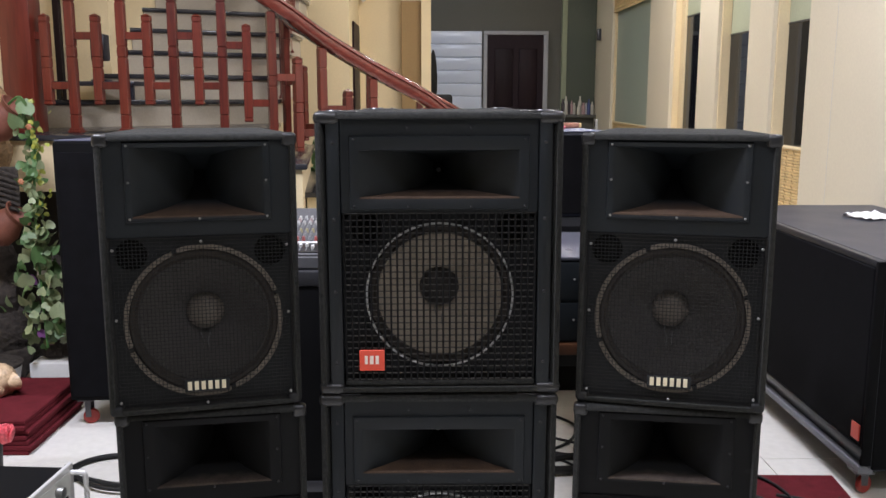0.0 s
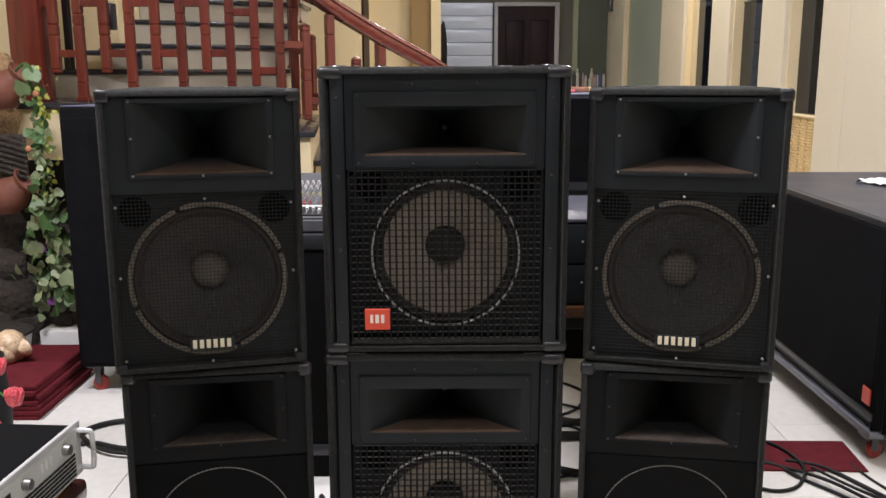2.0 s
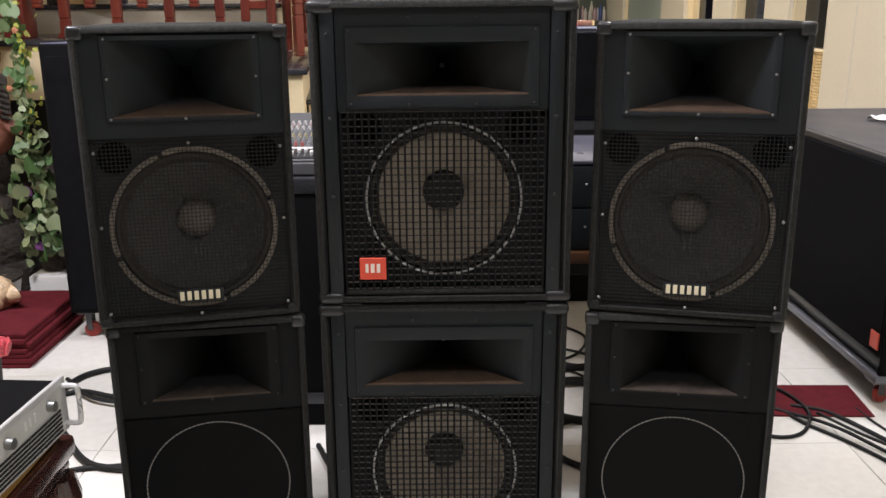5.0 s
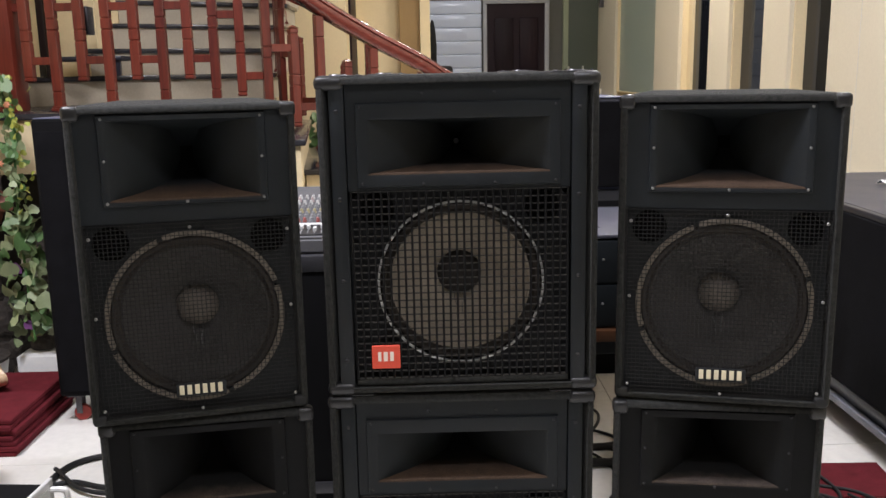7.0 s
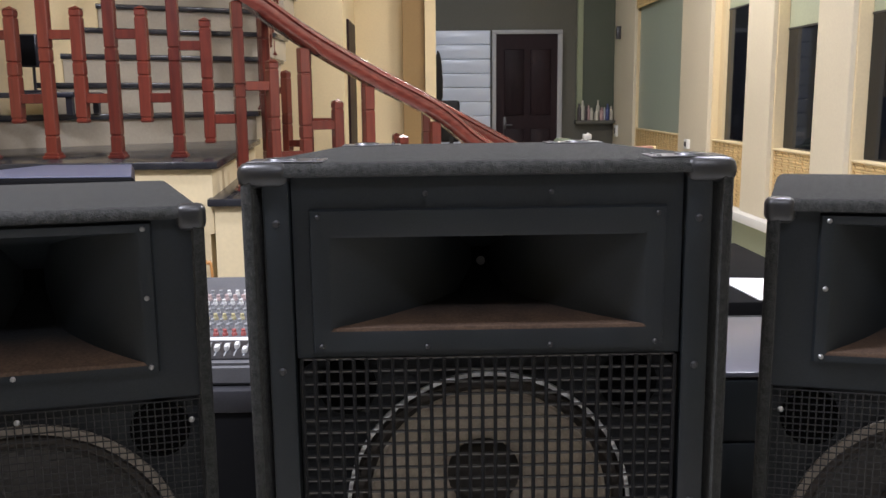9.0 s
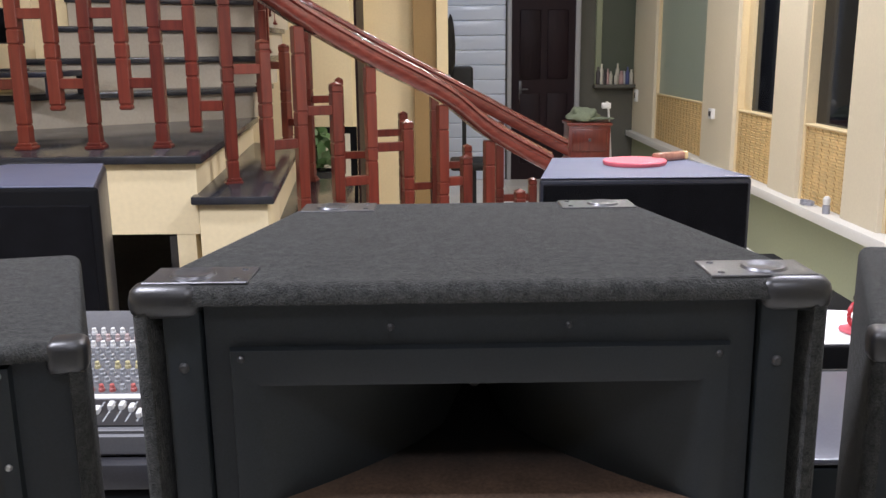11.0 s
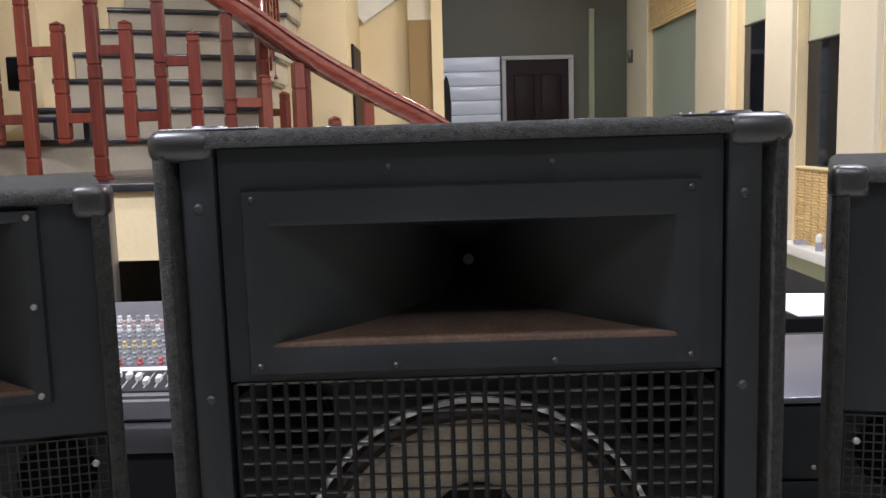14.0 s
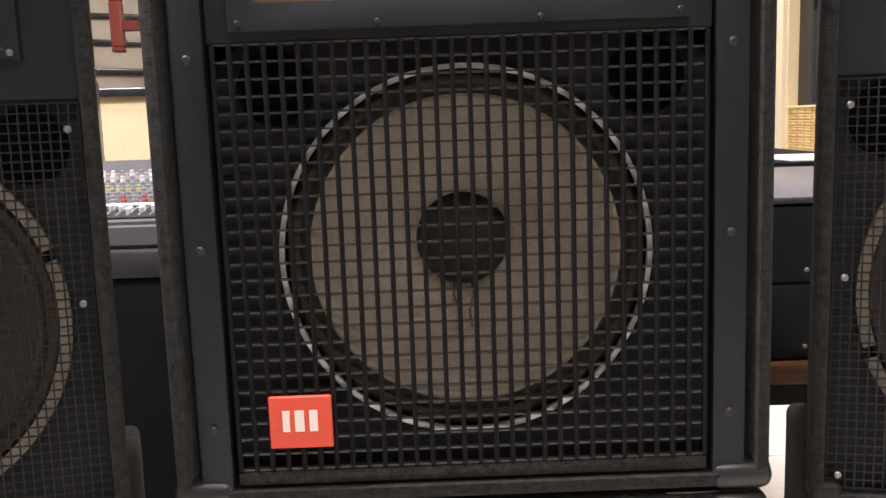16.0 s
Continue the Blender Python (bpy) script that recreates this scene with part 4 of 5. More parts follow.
for k in range(2):
    u = part("amplifier_front", nbox(-0.378, 0.378, 0.0, 0.02, 0.004 + 0.129 * k, 0.128 + 0.129 * k, 0.003), PLASTIC, rack, "black amplifier front")
    screws(u, [(x, 0.004 + 0.129 * k + dz) for x, dz in ((-0.3, 0.02), (-0.17, 0.07), (-0.02, 0.02), (0.02, 0.105), (0.06, 0.06), (0.05, 0.015), (0.2, 0.07), (0.36, 0.02))], 0.0, 0.004, SCREW_BRIGHT)
solid("equipment_box", nbox(0.17, 0.98, 3.06, 3.93, 0.651, 0.955, 0.006), CASE_BLACK, "plain black equipment box on the low table", "box")
TABLE_WOOD = wood_material("brown_table_wood", (0.045, 0.018, 0.008), (0.12, 0.052, 0.024), 0.4, stretch=(0.1, 1, 1))
tb = thing("low_table", "brown wooden table under the rack", "table", pose(0.62, 2.58, 0))
part("tabletop", nbox(-0.47, 0.37, 0, 1.32, 0.615, 0.65, 0.004), TABLE_WOOD, tb)
part("apron", nbox(-0.44, 0.34, 0.03, 0.05, 0.57, 0.614, 0.003, 1), BAFFLE, tb)
for x in (-0.43, 0.33):
    for y in (0.06, 1.27):
        part("leg", nbox(x - 0.02, x + 0.02, y - 0.02, y + 0.02, 0, 0.614, 0.003, 1), TABLE_WOOD, tb)

desk = thing("equipment_case", "tall black flight case carrying the mixing desk", "flight case", pose(-0.58, 2.76, 0))
part("case", nbox(-0.42, 0.34, 0.0, 0.52, 0.0, 0.845, 0.008), CASE_BLACK, desk)
part("edge", nbox(-0.425, 0.345, -0.006, 0.03, 0.80, 0.85, 0.005), DARK_TRIM, desk, "dark grey metal edge")
part("edge", nbox(-0.425, 0.345, -0.006, 0.03, 0.08, 0.12, 0.005), DARK_TRIM, desk)

# ---- mixing desk ----
DESK_GREY = material("desk_panel_paint", (0.085, 0.085, 0.09), 0.5, vary=0.15, scale=20, fine=200, bump=0.05)
KNOBS = {n: plain(n + "_knob", c, 0.4) for n, c in {"grey": (0.24, 0.25, 0.26), "white": (0.58, 0.58, 0.57), "yellow": (0.40, 0.36, 0.20), "red": (0.34, 0.085, 0.075), "pink": (0.40, 0.31, 0.30), "black": (0.02, 0.02, 0.022)}.items()}
mix = thing("mixing_desk", "grey mixing desk with rows of knobs and faders, on the case", "mixing desk", pose(-0.62, 2.785, 0.851))
bm = bmesh.new()
prof = [(0.0, 0.0), (0.0, 0.045), (0.012, 0.055), (0.40, 0.115), (0.45, 0.15), (0.46, 0.0)]
a = [bm.verts.new((-0.36, y, z)) for y, z in prof]
b = [bm.verts.new((0.36, y, z)) for y, z in prof]
bm.faces.new(a), bm.faces.new(b[::-1])
for i in range(len(prof)):
    bm.faces.new((a[i], b[i], b[(i + 1) % len(prof)], a[(i + 1) % len(prof)]))
bmesh.ops.recalc_face_normals(bm, faces=bm.faces)
bmesh.ops.bevel(bm, geom=list(bm.edges), offset=0.006, segments=2, affect="EDGES")
part("desk_body", bm, DESK_GREY, mix)


def desk_z(y):
    return 0.055 + (y - 0.012) * 0.1546


part("scribble_strip", nbox(-0.35, 0.35, -0.008, 0.008, 0, 0.0015), KNOBS["white"], mix, "white writing strip").matrix_basis = Matrix.Translation((0, 0.115, desk_z(0.115))) @ Matrix.Rotation(radians(8.8), 4, "X")
part("fader_bed", nbox(-0.352, 0.352, -0.045, 0.045, -0.002, 0.0008), KNOBS["black"], mix, "black fader bed").matrix_basis = Matrix.Translation((0, 0.058, desk_z(0.058))) @ Matrix.Rotation(radians(8.8), 4, "X")
knob_me = {n: to_mesh("knob", lathe(bmesh.new(), [(0.0065, 0.0), (0.006, 0.006), (0.0048, 0.007), (0.0045, 0.014), (0.0, 0.0145)], 10), m) for n, m in KNOBS.items()}
fader_me = to_mesh("fader", nbox(-0.005, 0.005, -0.009, 0.009, 0.0, 0.013, 0.002, 1), KNOBS["white"])
slot_me = to_mesh("fader_slot", nbox(-0.0015, 0.0015, -0.035, 0.035, -0.001, 0.0016), KNOBS["grey"], 0)
ROWS_OF_KNOBS = ["red", "grey", "grey", "yellow", "grey", "grey", "white", "pink", "white"]
rng = random.Random(4)
for c in range(33):
    x = -0.335 + c * 0.0209
    for r_, kind in enumerate(ROWS_OF_KNOBS):
        y = 0.138 + r_ * 0.0305
        ob = new("knob", knob_me[kind if rng.random() < 0.9 else "grey"])
        ob.parent = mix
        ob.matrix_basis = Matrix.Translation((x, y, desk_z(y))) @ Matrix.Rotation(radians(8.8), 4, "X")
    y = 0.06
    s = new("fader_slot", slot_me)
    s.parent = mix
    s.matrix_basis = Matrix.Translation((x, y, desk_z(y))) @ Matrix.Rotation(radians(8.8), 4, "X")
    y = 0.045 + rng.random() * 0.03
    f = new("fader", fader_me)
    f.parent = mix
    f.matrix_basis = Matrix.Translation((x, y, desk_z(y))) @ Matrix.Rotation(radians(8.8), 4, "X")

# ---- small things on the rack ----
PINK = material("pink_rubber", (0.62, 0.12, 0.15), 0.55, vary=0.08, scale=20, fine=200, bump=0.05)
RED_PLASTIC = material("red_plastic", (0.45, 0.02, 0.03), 0.35, vary=0.1, scale=20, fine=200, bump=0.05)
HANDLE_WOOD = wood_material("light_handle_wood", (0.22, 0.08, 0.05), (0.42, 0.20, 0.13), 0.45)
pd = thing("table_tennis_bat", "pink-red table tennis bat with a wooden handle, on the box", "bat", pose(0.455, 3.53, 1.2845, 0, 0, 32))
bm = lathe(bmesh.new(), [(0, 0), (0.076, 0), (0.078, 0.003), (0.078, 0.009), (0.076, 0.011), (0, 0.011)], 36)
bmesh.ops.scale(bm, verts=bm.verts, vec=(1.05, 0.98, 1))
part("blade", bm, PINK, pd, "pink-red rubber blade")
part("handle", nbox(0.07, 0.17, -0.014, 0.014, 0.0, 0.022, 0.006, 2), HANDLE_WOOD, pd, "wooden handle")
bm = bmesh.new()
prism(bm, [(0.166, -0.015), (0.180, -0.012), (0.188, 0.0), (0.176, 0.014), (0.166, 0.012)], 0.001, 0.021, 0.002, 1)
part("tip", bm, BAMBOO, pd, "pale worn handle end")
sheet = prism(bmesh.new(), [(0.72, 3.34), (0.74, 3.07), (0.92, 3.07), (0.97, 3.3)], 0.9555, 0.9585)
solid("paper_sheet", sheet, PAPER, "white paper sheet lying on the black box", "paper")
rd = thing("red_gadget", "red plastic ring on a pink base with a black grip", "gadget", pose(0.87, 3.14, 0.9590, 0, 0, 20) @ Matrix.Scale(0.50, 4))
bm = bmesh.new()
tube(bm, [(0.05 * math.cos(a / 24 * 2 * math.pi), 0, 0.085 + 0.055 * math.sin(a / 24 * 2 * math.pi)) for a in range(25)], 0.011, 8)
part("ring", bm, RED_PLASTIC, rd)
part("base", nbox(-0.06, 0.06, -0.05, 0.05, 0, 0.03, 0.012, 3), PINK, rd)
part("grip", nbox(0.02, 0.045, -0.015, 0.015, 0.03, 0.16, 0.006, 2), RUBBER, rd)
bm = tube(bmesh.new(), [(0.0 + 0.04 * math.cos(a / 20 * 2 * math.pi), -0.01, 0.165 + 0.014 * math.sin(a / 20 * 2 * math.pi)) for a in range(21)], 0.006, 6)
part("strap", bm, RUBBER, rd)
solid("black_case", nbox(0.22, 0.80, 4.02, 4.35, 0.0, 0.52, 0.01), CASE_BLACK, "plain black equipment case on the floor", "case")

# ---- amplifier on a carved stool ----
SILVER = material("brushed_silver", (0.66, 0.66, 0.65), 0.4, metal=0.3, vary=0.12, scale=15, fine=260, bump=0.05)
PALE_ENAMEL = material("pale_grey_enamel", (0.54, 0.55, 0.52), 0.45, vary=0.08, scale=15, fine=260, bump=0.03)
am = thing("power_amplifier", "silver-fronted black power amplifier on a carved stool", "amplifier", pose(-0.90, 1.69, 0.4195, 0, 0, -4))
part("chassis", nbox(-0.40, -0.006, -0.215, 0.215, 0.0, 0.13, 0.003, 1), CASE_BLACK, am, "black metal chassis")
fp = part("front_panel", nbox(-0.006, 0.004, -0.24, 0.24, 0.0, 0.133, 0.002, 1), SILVER, am, "brushed silver front panel")
part("panel_inlay", nbox(0.004, 0.006, -0.215, 0.215, 0.070, 0.118, 0.001, 1), PALE_ENAMEL, am)
for k in range(6):
    part("vent_slot", nbox(0.0035, 0.0055, -0.205, 0.205, 0.008 + 0.0098 * k, 0.0135 + 0.0098 * k), BAFFLE, fp, "", 0)
for y in (0.155, -0.02):
    part("knob", lathe(bmesh.new(), [(0.013, 0), (0.012, 0.016), (0.0, 0.017)], 20, Matrix.Translation((0.006, y, 0.094)) @ Matrix.Rotation(radians(90), 4, "Y")), SCREW_BRIGHT, am, "bright metal knob")
for y in (0.05, 0.07, 0.09):
    part("lamp_slot", nbox(0.006, 0.0075, y, y + 0.006, 0.085, 0.106), WHITE_TRIM, am)
nm = part("name_bar", nbox(0.006, 0.0075, -0.20, -0.075, 0.074, 0.102), BAFFLE, am, "black name bar")
for k in range(6):
    part("mark", nbox(0.0075, 0.0082, -0.192 + k * 0.019, -0.180 + k * 0.019, 0.080, 0.096), GREY_METAL, nm, "", 0)
for y in (-0.225, 0.225):
    part("rack_handle", tube(bmesh.new(), smooth_line([(0.004, y, 0.112), (0.032, y, 0.112), (0.040, y, 0.10), (0.040, y, 0.032), (0.032, y, 0.02), (0.004, y, 0.02)], 4), 0.0065, 8), SILVER, am, "silver rack handle")
BOARD = material("ochre_board_edge", (0.36, 0.20, 0.05), 0.6, vary=0.2, scale=15, fine=100, bump=0.1)
solid("wooden_board", nbox(-1.32, -0.905, 1.44, 1.92, 0.396, 0.419, 0.003, 1), BOARD, "ochre wooden board between stool and amplifier", "board")
st = thing("carved_stool", "dark red carved wooden stool with a shaped apron", "stool", pose(-1.115, 1.68, 0) @ Matrix.Diagonal((1, 0.95, 1.513, 1)))
part("seat", nbox(-0.26, 0.235, -0.29, 0.285, 0.225, 0.261, 0.012, 3), CARVED, st)
part("moulding", nbox(-0.24, 0.222, -0.275, 0.268, 0.205, 0.225, 0.008, 3), CARVED, st)
for sx, sy in ((-1, -1), (1, -1), (-1, 1), (1, 1)):
    bm = bmesh.new()
    lathe(bm, [(0.0, 0.205), (0.05, 0.205), (0.062, 0.17), (0.058, 0.13), (0.036, 0.07), (0.030, 0.035), (0.042, 0.012), (0.040, 0.0), (0.0, 0.0)], 10, Matrix.Translation((sx * 0.195, sy * 0.225, 0)))
    part("leg", bm, CARVED, st, "bulging carved leg" if sx > 0 and sy > 0 else "")
for y0, y1, x0, x1 in ((-0.19, 0.19, 0.195, 0.222), (-0.19, 0.19, -0.222, -0.195)):
    ap = part("apron", nbox(x0, x1, y0, y1, 0.11, 0.206, 0.006, 2), CARVED, st)
    for k in range(7):
        a = k * 0.9
        bm = tube(bmesh.new(), [(x1 + 0.002, -0.15 + k * 0.05 + 0.018 * math.cos(q * 0.5 + a) * (1 - q / 16), 0.158 + 0.024 * math.sin(q * 0.5 + a) * (1 - q / 16)) for q in range(14)], 0.0055, 6)
        part("carving", bm, CARVED, ap)

# ---- rug tiles, vase, shell ----
rng = random.Random(11)
for col, (x0, x1) in enumerate(((-2.02, -1.615), (-2.44, -2.03))):
    for k in range(7):
        dx, dy = rng.uniform(-0.012, 0.012), rng.uniform(-0.015, 0.015)
        solid("carpet_tile", nbox(x0, x1, 3.27, 3.82, 0.0205 * k + 0.0005, 0.0205 * k + 0.0198, 0.004, 1), MAROON, "maroon carpet tile lying in a stack", "carpet tile", "stacked carpet tiles", m=pose(dx, dy, 0))
solid("floor_mat", prism(bmesh.new(), [(0.85, 2.80), (1.478, 2.775), (1.5, 3.03), (0.9, 3.045)], 0.001, 0.007, 0.002, 1), MAROON, "thin maroon carpet strip on the tiles", "mat")
VASE = material("black_glaze", (0.006, 0.006, 0.0065), 0.6, vary=0.2, scale=6, fine=100, bump=0.03)
solid("vase", lathe(bmesh.new(), [(0, 0), (0.085, 0), (0.10, 0.02), (0.11, 0.2), (0.095, 0.36), (0.10, 0.38), (0.09, 0.38), (0.085, 0.36), (0.0, 0.34)], 32, Matrix.Translation((-1.66, 2.92, 0.001))), VASE, "plain black vase holding red flowers", "vase")
PETAL = material("red_petal", (0.55, 0.03, 0.05), 0.5, vary=0.4, scale=30, fine=120, bump=0.2, tint=(0.75, 0.12, 0.14))
STEM = material("green_stem", (0.06, 0.16, 0.04), 0.5, vary=0.3, scale=30, fine=100, bump=0.1)
for bx, by, bz in ((-1.43, 2.72, 0.285), (-1.465, 2.62, 0.215), (-1.51, 2.78, 0.37), (-1.57, 2.66, 0.26)):
    fw = thing("tulip", "red double tulip on a green stem, in the vase", "flower", pose(bx, by, bz), "flowers in the vase")
    part("stem", tube(bmesh.new(), smooth_line([(0, 0, 0), (-0.03, 0.02, 0.01), (-0.12, 0.1, 0.03), (-1.66 - bx, 2.92 - by, 0.36 - bz)], 5), 0.004, 6), STEM, fw, "green stem")
    bm = bmesh.new()
    for k in range(16):
        a, ring_ = k * 2.4, k / 16
        r0 = 0.024 - 0.016 * ring_
        m = Matrix.Rotation(a, 4, "Z") @ Matrix.Translation((r0, 0, 0.022 + 0.006 * ring_)) @ Matrix.Rotation(radians(16 - 14 * ring_), 4, "Y") @ Matrix.Diagonal((0.0062, 0.019, 0.030, 1))
        bmesh.ops.create_icosphere(bm, subdivisions=2, radius=1.0, matrix=m)
    part("petals", bm, PETAL, fw, "red crowded petals", 60)
SHELL = material("shell_cream", (0.46, 0.29, 0.15), 0.4, vary=0.3, scale=34, fine=90, bump=0.3, tint=(0.66, 0.50, 0.32))
SHELL_IN = material("shell_orange", (0.48, 0.16, 0.07), 0.35, vary=0.2, scale=25, fine=90, bump=0.1)
sh = thing("conch_shell", "cream spotted conch shell with an orange mouth, on the carpet tiles", "shell", pose(-1.89, 3.58, 0.205, 0, 20, 30) @ Matrix.Scale(1.15, 4))
bm = bmesh.new()
for k in range(11):
    u = k / 10
    r_ = 0.058 * (1 - u) ** 0.8 + 0.006
    bmesh.ops.create_icosphere(bm, subdivisions=2, radius=r_, matrix=Matrix.Translation((0.03 - 0.13 * u, 0.022 * math.cos(k * 1.9) * (1 - u), 0.022 * math.sin(k * 1.9) * (1 - u))))
part("whorl", bm, SHELL, sh, "", 60)
lip_at = Matrix.Translation((0.058, -0.018, 0.020)) @ Matrix.Rotation(radians(58), 4, "Y") @ Matrix.Rotation(radians(-25), 4, "X") @ Matrix.Diagonal((0.75, 1.15, 1, 1))
part("lip", lathe(bmesh.new(), [(0.030, -0.030), (0.048, -0.008), (0.052, 0.006), (0.046, 0.010), (0.034, 0.002), (0.026, -0.012)], 24, lip_at), SHELL, sh, "", 60)
part("mouth", lathe(bmesh.new(), [(0.035, 0.001), (0.024, -0.010), (0.0, -0.016)], 24, lip_at), SHELL_IN, sh, "orange shell mouth", 60)

# ---- planted rockery under the landing ----
ROCK = material("dark_rock", (0.035, 0.028, 0.022), 0.9, vary=0.6, scale=6, fine=40, bump=0.8, dist=0.02)
BARK = material("brown_bark", (0.25, 0.155, 0.07), 0.9, vary=0.55, scale=9, fine=60, bump=0.8, dist=0.015)
CLAY = material("red_clay", (0.17, 0.058, 0.034), 0.7, vary=0.25, scale=12, fine=90, bump=0.2)
HOLLOW_SHADE = material("hollow_shade", (0.030, 0.026, 0.022), 0.9, vary=0.4, scale=4, fine=60, bump=0.3)


def lump(bm, c, s, seed):
    r = bmesh.ops.create_icosphere(bm, subdivisions=3, radius=1.0)
    for v in r["verts"]:
        d = 1 + 0.35 * noise.noise(v.co * 1.7 + Vector((seed, 0, 0))) + 0.12 * noise.noise(v.co * 5 + Vector((0, seed, 0)))
        v.co = Vector((v.co.x * s[0] * d + c[0], v.co.y * s[1] * d + c[1], v.co.z * s[2] * d + c[2]))


# Added panels: the hollow's shade is put into their dark colour.
part("hollow_back", nbox(-2.6, -1.0, 5.0, 5.06, 0, 0.93), HOLLOW_SHADE, stair, "added back panel, coloured dark for the hollow's shade")
part("hollow_side", nbox(-1.03, -1.0, 4.44, 5.0, 0, 0.93), HOLLOW_SHADE, stair)
rng = random.Random(8)
for k in range(9):
    bm = bmesh.new()
    x = -2.45 + 0.165 * k
    h = rng.uniform(0.16, 0.34)
    lump(bm, (0, 0, 0), (0.16, 0.14, h), k * 3.1)
    solid("garden_rock", bm, ROCK, "dark rough garden rock under the landing", "rock", "rockery", m=pose(x, rng.uniform(4.5, 4.75), h * 0.78), shade=60)
bm = bmesh.new()
for k in range(4):
    lump(bm, (-2.20 + rng.uniform(-0.04, 0.04), 4.24, 0.1 + 0.17 * k), (0.17, 0.1, 0.16), 30 + k)
solid("rock_pillar", bm, ROCK, "dark rough rock pillar under the bark column", "rock", shade=60)
bm = bmesh.new()
for k in range(6):
    lump(bm, (-2.17 + rng.uniform(-0.03, 0.03), 4.24, 0.80 + 0.11 * k), (0.12, 0.09, 0.13), 20 + k)
solid("bark_column", bm, BARK, "brown bark-covered column carrying clay pots, on dark rock", "column", shade=60)


def clay_pot(m, s):
    ob = solid("clay_pot", lathe(bmesh.new(), [(0, -0.09 * s), (0.045 * s, -0.09 * s), (0.085 * s, -0.03 * s), (0.085 * s, 0.02 * s), (0.06 * s, 0.07 * s), (0.055 * s, 0.085 * s), (0.072 * s, 0.11 * s), (0.066 * s, 0.113 * s), (0.048 * s, 0.085 * s), (0.0, 0.05 * s)], 28), CLAY, "red clay jar tipped on its side, on the bark column", "pot", "clay pots", m=m)
    return ob


clay_pot(pose(-2.0, 4.06, 1.29, 0, 48, 0), 1.0)
clay_pot(pose(-2.03, 4.06, 0.80, 0, 52, 0), 1.0)
solid("planter_box", nbox(-1.925, -1.70, 4.00, 4.13, 0.001, 0.155, 0.008), WHITE_TRIM, "white rendered planter edge", "planter")
bs = thing("plant_bowl", "pale bowl filled with dark soil", "bowl", pose(-2.09, 3.95, 0.001))
part("bowl", lathe(bmesh.new(), [(0, 0), (0.08, 0), (0.13, 0.08), (0.145, 0.16), (0.138, 0.165), (0.13, 0.14), (0, 0.135)], 32), WHITE_TRIM, bs)
part("soil", lathe(bmesh.new(), [(0.150, 0.158), (0.151, 0.170), (0.12, 0.182), (0.0, 0.19)], 24), ROCK, bs, "dark soil")
LEAF = [material("vine_leaf_" + n, c, 0.5, vary=0.35, scale=40, fine=140, bump=0.2) for n, c in (("green", (0.075, 0.15, 0.045)), ("pale", (0.26, 0.31, 0.16)), ("lime", (0.30, 0.32, 0.05)), ("grey", (0.12, 0.185, 0.075)))]
PURPLE = material("purple_petal", (0.17, 0.06, 0.18), 0.5, vary=0.3, scale=40, fine=140, bump=0.1)
GLAZE = material("white_glaze", (0.65, 0.66, 0.66), 0.3, vary=0.08, scale=20, fine=90, bump=0.02)
vine = thing("trailing_vine", "trailing vine with green, lime and cream-edged leaves", "plant", pose(-1.84, 4.0, 0))
part("main_stem", tube(bmesh.new(), smooth_line([(-0.12, 0.05, 1.36), (-0.02, 0.0, 1.40), (0.02, 0.0, 1.2), (0.0, 0.0, 0.9), (0.01, -0.02, 0.6), (0.02, -0.02, 0.24)], 6), 0.006, 6), STEM, vine)


def leaf_mesh(name, mat):
    bm = bmesh.new()
    out = [(0, 0), (0.35, -0.12), (0.55, 0.15), (0.5, 0.5), (0.25, 0.8), (0, 1.0), (-0.25, 0.8), (-0.5, 0.5), (-0.55, 0.15), (-0.35, -0.12)]
    vs = [bm.verts.new((x, y, 0.18 * abs(x) - 0.12 * y * y + 0.04 * math.sin(9 * x))) for x, y in out]
    c = bm.verts.new((0, 0.4, -0.03))
    for i in range(len(vs)):
        bm.faces.new((vs[i], vs[(i + 1) % len(vs)], c))
    return to_mesh(name, bm, mat, 60)


leaf_me = [leaf_mesh("leaf", m) for m in LEAF] + [leaf_mesh("petal", PURPLE)]
rng = random.Random(3)
for k in range(290):
    u = rng.random() ** 0.8
    z = 1.40 - 1.18 * u
    wide = 0.032 + 0.075 * min(1, max(0, (u - 0.5) / 0.35))
    x = rng.gauss(0.01, wide * 0.8) + (0.05 if u > 0.85 else 0)
    if u < 0.5:
        kind = 2 if x > 0.025 else rng.choice((0, 0, 1, 0))
    else:
        kind = rng.choice((0, 1, 1, 3, 1, 4 if rng.random() < 0.3 else 3))
    s = rng.uniform(0.024, 0.05) * (1.0 if u < 0.5 else 1.35)
    if kind == 2:
        s = rng.uniform(0.018, 0.030)
    ob = new("leaf" if kind < 4 else "petal", leaf_me[kind])
    ob.parent = vine
    ob.matrix_basis = pose(x, rng.uniform(-0.06, 0.05), z, rng.uniform(30, 140), rng.uniform(-40, 40), rng.uniform(-180, 180)) @ Matrix.Scale(s, 4)
for x, z, s, kind, rz in ((0.02, 1.335, 0.072, 3, 20), (-0.02, 1.27, 0.076, 3, 160), (0.03, 0.66, 0.085, 0, 60), (0.10, 0.40, 0.075, 1, 30), (0.09, 0.33, 0.06, 3, 120), (-0.03, 0.55, 0.07, 1, 200)):
    ob = new("large_leaf", leaf_me[kind])
    ob.parent = vine
    ob.matrix_basis = pose(x, -0.07, z, 75, 10, rz) @ Matrix.Scale(s, 4)
BLOSSOM = material("orange_blossom", (0.46, 0.18, 0.09), 0.55, vary=0.3, scale=30, fine=120, bump=0.1)
